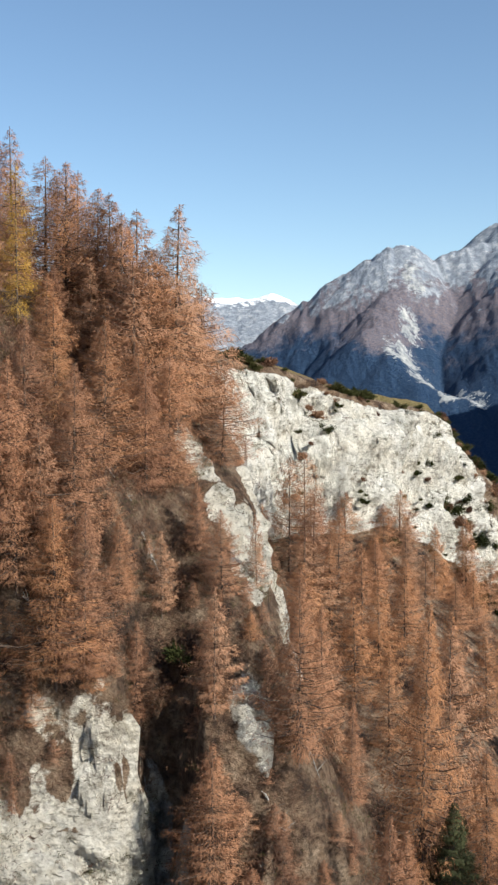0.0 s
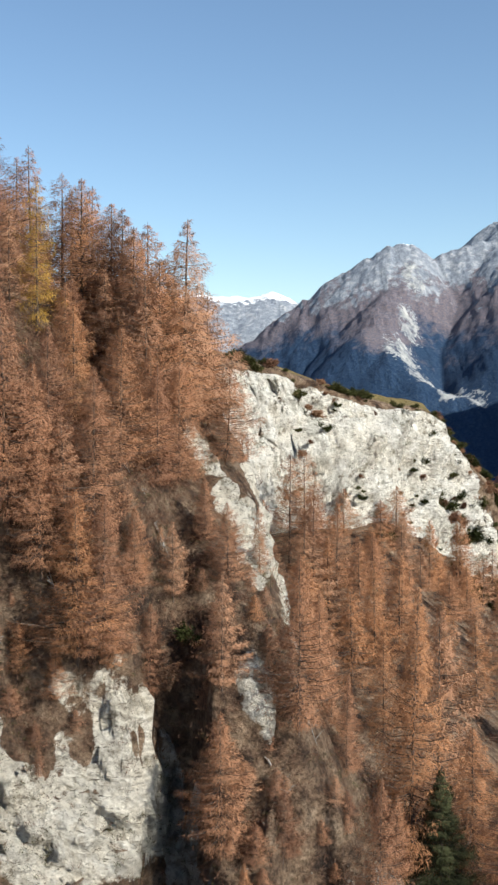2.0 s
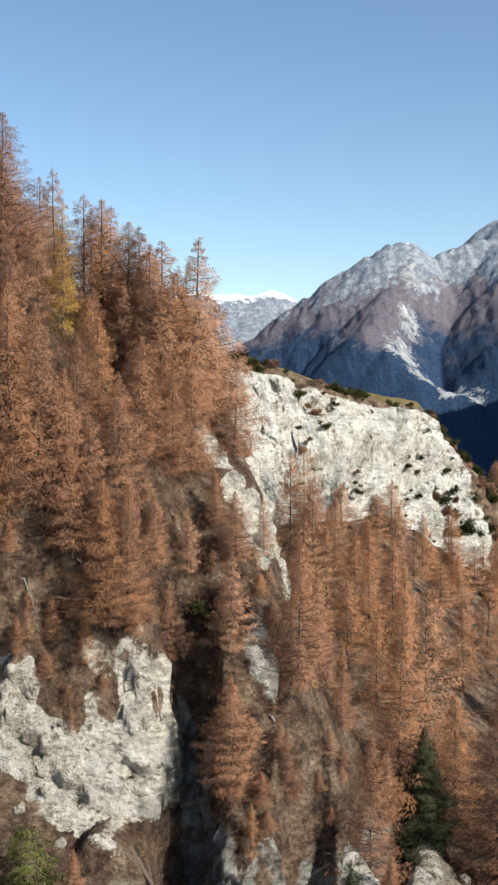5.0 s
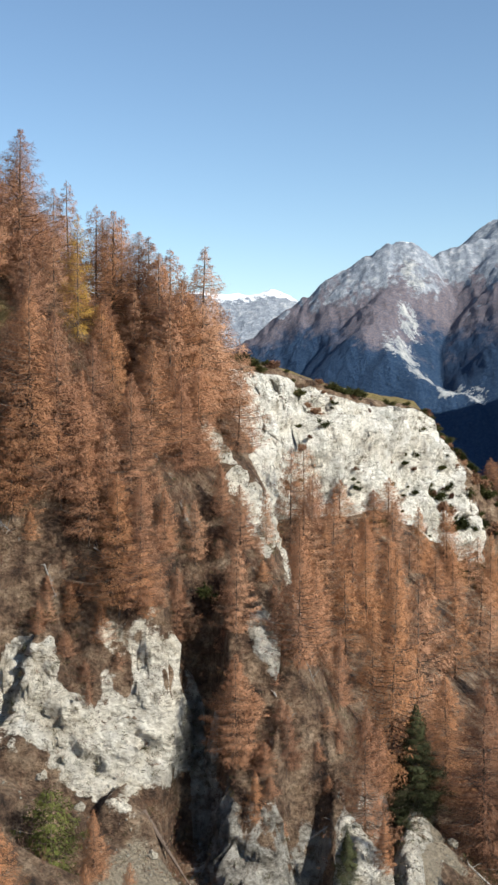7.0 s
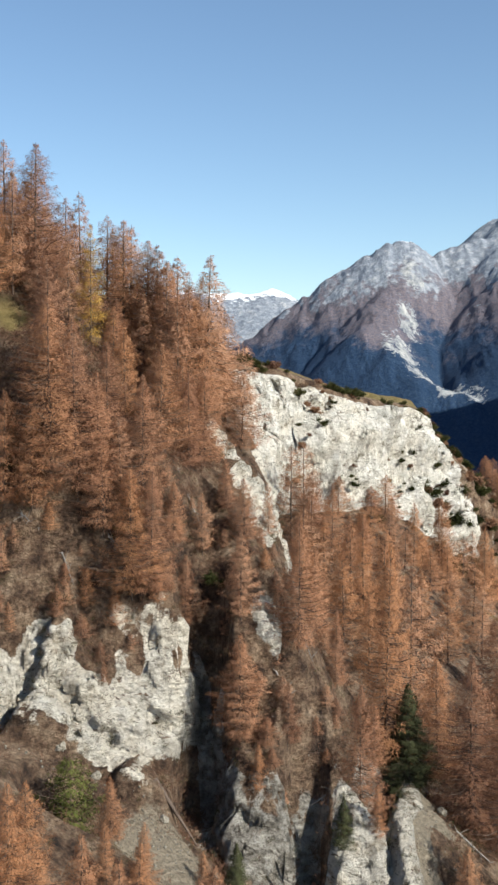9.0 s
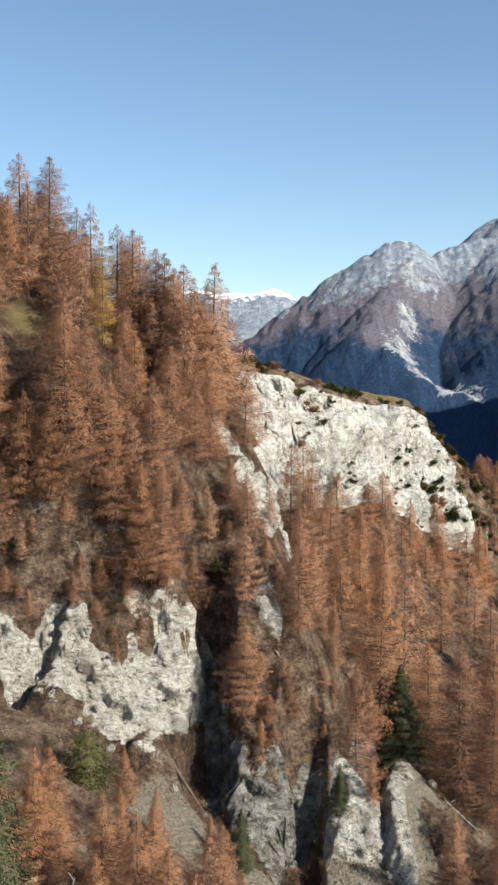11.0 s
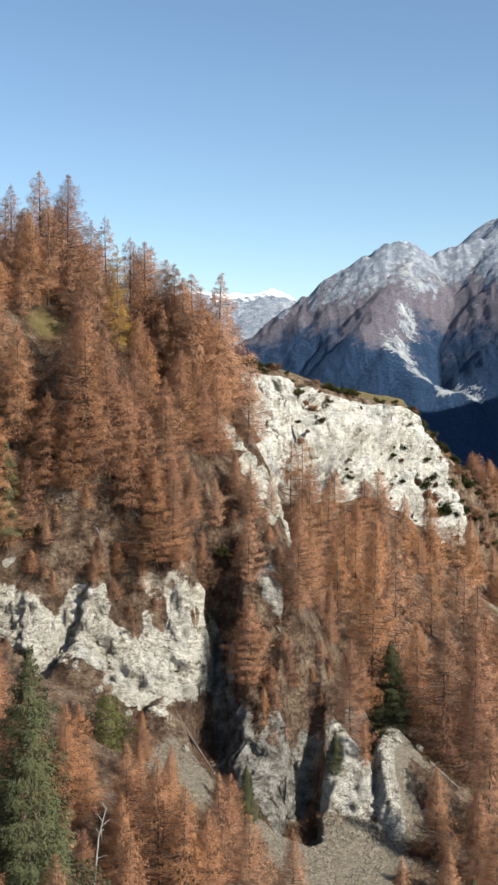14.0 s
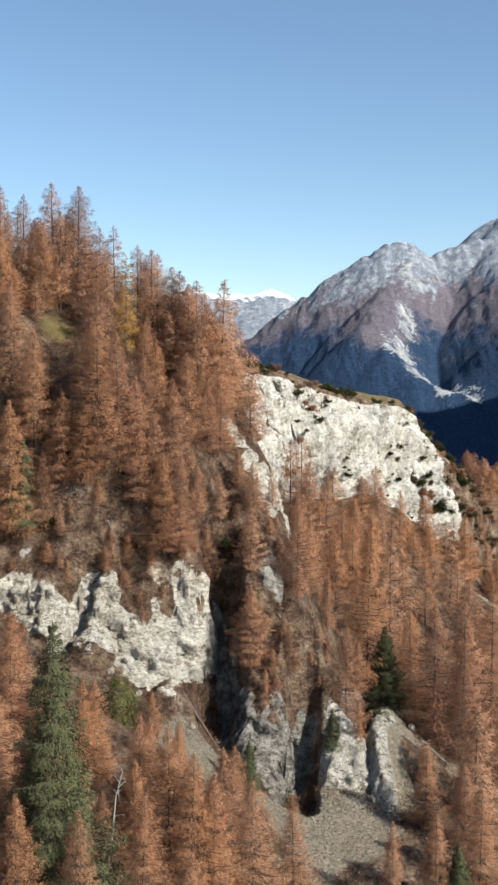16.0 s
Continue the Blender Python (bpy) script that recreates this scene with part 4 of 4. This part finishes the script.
def build_undergrowth():
    """Dry grass, twigs and low brush between the trees, in tufts."""
    rng = random.Random(77)
    soups = {"brush": Soup(), "dry_grass": Soup(), "low_shrub": Soup()}
    spots = [(rng.uniform(-60, 72), rng.choice((rng.uniform(30, 125), rng.uniform(60, 125), rng.uniform(125, 240)))) for _ in range(9500)] + [(rng.uniform(-12, 14), rng.uniform(72, 96)) for _ in range(1500)] + [(rng.uniform(18, 40), rng.uniform(66, 92)) for _ in range(900)] + [(rng.uniform(-40, -4), rng.uniform(82, 112)) for _ in range(3600)] + [(rng.uniform(50, 80), rng.uniform(245, 300)) for _ in range(700)]
    a = np.array(spots)
    z, rock, lawn, d, along, pale, scree = landform(a[:, 0], a[:, 1])
    for (x, y), zz, r, sc, l in zip(spots, z, rock, scree, lawn):
        if not shows(x, y, 2) or r > 0.55 and rng.random() < (0.45 if y < 100 and zz > -34 else 0.85) or sc > 0.4 and rng.random() < 0.8 or l > 0.4:
            continue
        u = rng.random()
        kind = "brush" if u < 0.68 else "dry_grass" if u < 0.82 else "low_shrub"
        if x > 18 and y < 94 and u > 0.4:
            kind = "low_shrub"
        tall = {"brush": 1.0, "dry_grass": 0.5, "low_shrub": 0.75}[kind] * rng.uniform(0.5, 1.6)
        p = Vector((x, y, float(zz) - 0.1))
        for _ in range({"brush": 34, "dry_grass": 14, "low_shrub": 32}[kind]):
            way = (any_way(rng) + Vector((0, 0, 0.7))).normalized()
            root = p + Vector((rng.gauss(0, 0.5), rng.gauss(0, 0.5), rng.uniform(0, 0.5) * tall)) * tall
            soups[kind].blade(root, way, way.cross(any_way(rng)).normalized(), tall * rng.uniform(0.2, 0.48), tall * rng.uniform(0.012, 0.028))
    # small tufts that cling to the rock faces
    bare = np.array(BARE_SPOTS)
    for group, count, size in ((np.flatnonzero(bare[:, 1] < 130), 2600, 0.42), (np.flatnonzero(bare[:, 1] > 130), 2000, 0.7)):
        for _ in range(count):
            p = Vector(bare[group[rng.randrange(len(group))]])
            if vnoise(p.x / 5, p.y / 5, p.z / 5, 81) < -0.1:
                continue
            kind = rng.choice(("brush", "low_shrub", "low_shrub"))
            tall = size * rng.uniform(0.4, 1.5)
            for _ in range(22):
                way = (any_way(rng) + Vector((0, -0.4, 0.5))).normalized()
                root = p + Vector((rng.gauss(0, 0.6), rng.gauss(0, 0.3), rng.gauss(0, 0.3))) * tall
                soups[kind].blade(root, way, way.cross(any_way(rng)).normalized(), tall * rng.uniform(0.3, 0.7), tall * rng.uniform(0.03, 0.07))
    labels = {"brush": ("leafless brown brush and young larch shoots between trees", M_BRUSH), "dry_grass": ("bleached dry grass tufts on the slope", M_STRAW),
              "low_shrub": ("low dark green juniper scrub on the slope", M_SHRUB)}
    for kind, soup in soups.items():
        tagged(new(kind, soup.mesh(kind, labels[kind][1])), labels[kind][0], kind.replace("_", " "), kind="stuff")


build_undergrowth()

# ---- shrubs on the far cliff ----


def shrub(seed, label, radius, mat):
    rng = random.Random(seed)
    thing = new("shrub")
    stems, leaves = Soup(), Soup()
    for i in range(9):
        way = (any_way(rng) + Vector((0, 0, 0.9))).normalized()
        tip = way * radius * rng.uniform(0.6, 1.0)
        stems.tube([(0, 0, -0.3), tip * 0.5, tip], [0.05, 0.03, 0.01], 3)
        for k in range(110):
            p = tip * rng.uniform(0.35, 1.05) + any_way(rng) * radius * 0.38 * rng.random()
            w2 = (way + any_way(rng)).normalized()
            leaves.blade(p, w2, w2.cross(any_way(rng)).normalized(), rng.uniform(0.2, 0.45), rng.uniform(0.03, 0.07))
    tagged(put_part("stem", stems.mesh("stem", M_BARK), thing), kind="stuff")
    put_part("foliage", leaves.mesh("foliage", mat), thing)
    return tagged(thing, label, "shrub")


SHRUBS = [shrub(700, "dark green shrub rooted on the cliff edge", 1.3, M_SHRUB), shrub(701, "brown leafless shrub rooted on the cliff edge", 1.2, M_BRUSH)]


def plant_shrubs():
    rng = random.Random(31)
    spots = []
    # along the rim of the far cliff, on its face, and at its right-hand end
    for i in range(16, len(RIM) - 2):
        (ax, ay), (bx, by) = RIM[i], RIM[i + 1]
        for _ in range(int(math.hypot(bx - ax, by - ay) / 1.1)):
            u = rng.random()
            off = rng.choice((rng.uniform(-3, 1.0), rng.uniform(-1.0, 2.5)))
            nx, ny = (by - ay), -(bx - ax)
            ln = math.hypot(nx, ny)
            spots.append((ax + (bx - ax) * u + nx / ln * off, ay + (by - ay) * u + ny / ln * off, rng.uniform(0.6, 1.7)))
    # clumps down the face, on a slanting band
    for _ in range(60):
        u, k = rng.random(), rng.gauss(0, 1.1)
        x = rng.choice((20 + 8 * u, 30 + 12 * u, 44 + 10 * u)) + k
        spots.append((x, 240 + 0.66 * (x - 14) - rng.uniform(0.5, 8.5), rng.uniform(0.35, 0.95)))
    for _ in range(30):
        x = rng.uniform(40, 62)
        spots.append((x, 250 + 0.75 * (x - 30) + rng.uniform(-8, 2), rng.uniform(0.6, 1.6)))
    for _ in range(26):
        u = rng.random()
        spots.append((-2 + 22 * u, 230 + 12 * u - rng.uniform(-1.5, 6), rng.uniform(0.4, 1.1)))
    spots += [(48.5, 257.5, 2.4), (46.0, 256.0, 1.8), (54.0, 259.5, 2.6), (55.5, 259.0, 2.2), (58.0, 263.0, 2.4), (60.5, 265.5, 2.6), (63.0, 268.0, 2.8), (53.0, 264.5, 1.8), (30.5, 232.0, 1.8), (32.0, 231.0, 1.4), (17.0, 238.0, 1.7), (15.5, 239.5, 1.4)]
    spots += [(-24.0, 87.0, 1.2), (-21.5, 86.0, 0.9), (-5.6, 93.0, 1.2), (-16.5, 88.5, 0.8), (-33.0, 88.0, 1.3), (-30.5, 90.0, 0.9)]
    for _ in range(80):
        x = rng.uniform(50, 76)
        spots.append((x, 252 + 0.8 * (x - 52) + rng.uniform(-9, 8), rng.uniform(0.9, 2.0)))
    a = np.array(spots)
    z = landform(a[:, 0], a[:, 1])[0]
    for (x, y, size), zz in zip(spots, z):
        ob = copy_thing(SHRUBS[0 if rng.random() < 0.65 else 1], pose(x, y, float(zz), 0, 0, rng.uniform(0, 360)) @ Matrix.Diagonal((size * 1.25, size * 1.25, size, 1)))
        tagged(ob, group="shrubs on the cliffs")
    for proto in SHRUBS:
        for ob in (*proto.children, proto):
            bpy.data.objects.remove(ob)


plant_shrubs()

# ---- fallen and dead wood ----


def trunk_along(name, label, pts, thick, stubs, seed, mat):
    rng = random.Random(seed)
    body, twigs = Soup(), Soup()
    pts = [Vector(p) for p in pts]
    body.tube(pts, [thick * (1 - 0.75 * i / (len(pts) - 1)) for i in range(len(pts))], 7)
    for _ in range(stubs):
        i = rng.randrange(len(pts) - 1)
        p = pts[i].lerp(pts[i + 1], rng.random())
        way = (any_way(rng) + Vector((0, 0, 0.4))).normalized() * rng.uniform(0.5, 1.8)
        twigs.tube([p, p + way * 0.6, p + way + Vector((0, 0, -0.15))], [0.05, 0.035, 0.012], 4)
    thing = new(name)
    put_part("stem", body.mesh("stem", mat), thing)
    tagged(put_part("broken_twig", twigs.mesh("broken_twig", mat), thing), kind="stuff")
    return tagged(thing, label, "dead wood")


def fallen(x0, y0, x1, y1, thick, seed, lift=0.35, wood=M_DEAD):
    n = 6
    xs, ys = np.linspace(x0, x1, n), np.linspace(y0, y1, n)
    z = landform(xs, ys)[0]
    # a trunk lies on the high points beneath it
    za, zb = z[0], z[-1]
    line = za + (zb - za) * np.linspace(0, 1, n)
    line = line + max(0.0, float((z - line).max())) * 0.3 + thick * lift
    return trunk_along("fallen_trunk", "dark fallen trunk lying across the slope" if wood is M_BARK else "bleached fallen trunk lying across the slope", [(float(a), float(b), float(c)) for a, b, c in zip(xs, ys, line)], thick, 14, seed, wood)


fallen(-21.0, 119.5, -17.5, 117.0, 0.24, 1)
fallen(-37.0, 90.5, -31.0, 89.0, 0.3, 2, wood=M_BARK)
fallen(-12.0, 76.6, -7.2, 74.6, 0.34, 3, wood=M_BARK)
fallen(22.5, 83.0, 26.0, 80.5, 0.2, 4)
fallen(19.5, 73.0, 23.5, 70.0, 0.18, 5)
fallen(5.2, 82.5, 8.6, 81.0, 0.16, 6)
# more dead wood in the scrub above the wall and on the spur
for n, (x0, y0, x1, y1, thick) in enumerate([(-29.0, 88.6, -26.6, 88.0, 0.12), (-18.5, 88.6, -16.6, 88.0, 0.1), (-24.0, 88.2, -22.5, 87.4, 0.1), (-13.0, 99.0, -10.5, 98.0, 0.14),
                                             (-9.5, 97.0, -7.6, 96.2, 0.12), (1.5, 85.4, 3.4, 84.6, 0.12), (4.0, 89.6, 6.0, 88.6, 0.12), (-34.0, 89.4, -31.8, 88.6, 0.12)]):
    fallen(x0, y0, x1, y1, thick, 20 + n)

z0 = ground_at(-16.7, 31.0)
trunk_along("dead_snag", "slender bleached dead trunk leaning among the larches", [(-17.2, 31.0, z0 - 0.5), (-16.9, 31.0, z0 + 3.5), (-16.3, 31.0, z0 + 8.0), (-15.9, 31.0, z0 + 12.0), (-15.2, 31.0, z0 + 14.5)], 0.17, 16, 12, M_DEAD)

# ---- loose stone ----


def pebble(rng, size):
    """A rough angular stone: a jittered octahedral block of 14 triangles or fewer."""
    pts = [Vector(p) for p in ((1, 0, 0), (-1, 0, 0), (0, 1, 0), (0, -1, 0), (0, 0, 0.8), (0.4, 0.3, -0.6), (-0.5, -0.2, -0.6))]
    turn = Euler((rng.uniform(0, 6), rng.uniform(0, 6), rng.uniform(0, 6)))
    out = []
    for p in pts:
        q = p * size * rng.uniform(0.6, 1.15)
        q.rotate(turn)
        out.append(q)
    faces = [(0, 2, 4), (2, 1, 4), (1, 3, 4), (3, 0, 4), (2, 0, 5), (0, 3, 5), (1, 2, 6), (3, 1, 6), (2, 5, 6), (5, 3, 6)]
    return out, faces


def build_stones():
    rng = random.Random(91)
    soup = Soup()
    spots = [(rng.gauss(kx, rx * 0.6), rng.gauss(ky, ry * 0.6)) for kx, ky, rx, ry in SCREE for _ in range(int(25 * rx * ry ** 0.5) if ky < 100 else 60)]
    spots += [(rng.uniform(-34, 22), rng.uniform(70, 84)) for _ in range(500)]
    a = np.array(spots)
    z = landform(a[:, 0], a[:, 1])[0]
    for (x, y), zz in zip(spots, z):
        pts, faces = pebble(rng, 0.05 + 0.2 * rng.random() ** 3)
        k = len(soup.v)
        soup.v += [p + Vector((x, y, float(zz) + 0.05)) for p in pts]
        soup.f += [tuple(k + i for i in f) for f in faces]
    tagged(new("scree", soup.mesh("scree", M_STONE)), "loose pale stones below the rock wall", "loose stones", kind="stuff")


def boulder(seed, size):
    rng = random.Random(seed)
    bm = bmesh.new()
    bmesh.ops.create_icosphere(bm, subdivisions=3, radius=1.0)
    for v in bm.verts:
        p = v.co.copy()
        cut = min(1.0, 0.72 + 0.3 * noise.noise(p * 1.3 + Vector((seed, 0, 0))))
        v.co = p * size * cut * (1 + 0.25 * noise.noise(p * 3 + Vector((0, seed, 0)))) * (1 if p.z > -0.3 else 0.8)
    me = bpy.data.meshes.new("boulder")
    bm.to_mesh(me)
    bm.free()
    me.materials.append(M_STONE)
    return tagged(new("boulder", me), "angular pale boulder resting below the rock wall", "boulder", group="boulders below the wall")


build_stones()
for n, (x, y, size) in enumerate([(-10.8, 74.5, 0.7), (-18.5, 77.2, 0.8), (1.5, 71.0, 0.9), (4.0, 69.0, 0.6), (14.0, 72.5, 0.8), (20.5, 75.0, 0.9),
                                  (-22.5, 77.8, 0.8), (11.5, 70.0, 0.5), (21.5, 87.0, 0.9)]):
    stone = boulder(800 + n, size)
    stone.matrix_basis = pose(x, y, ground_at(x, y) + 0.15 * size, 0, 0, 37 * n)
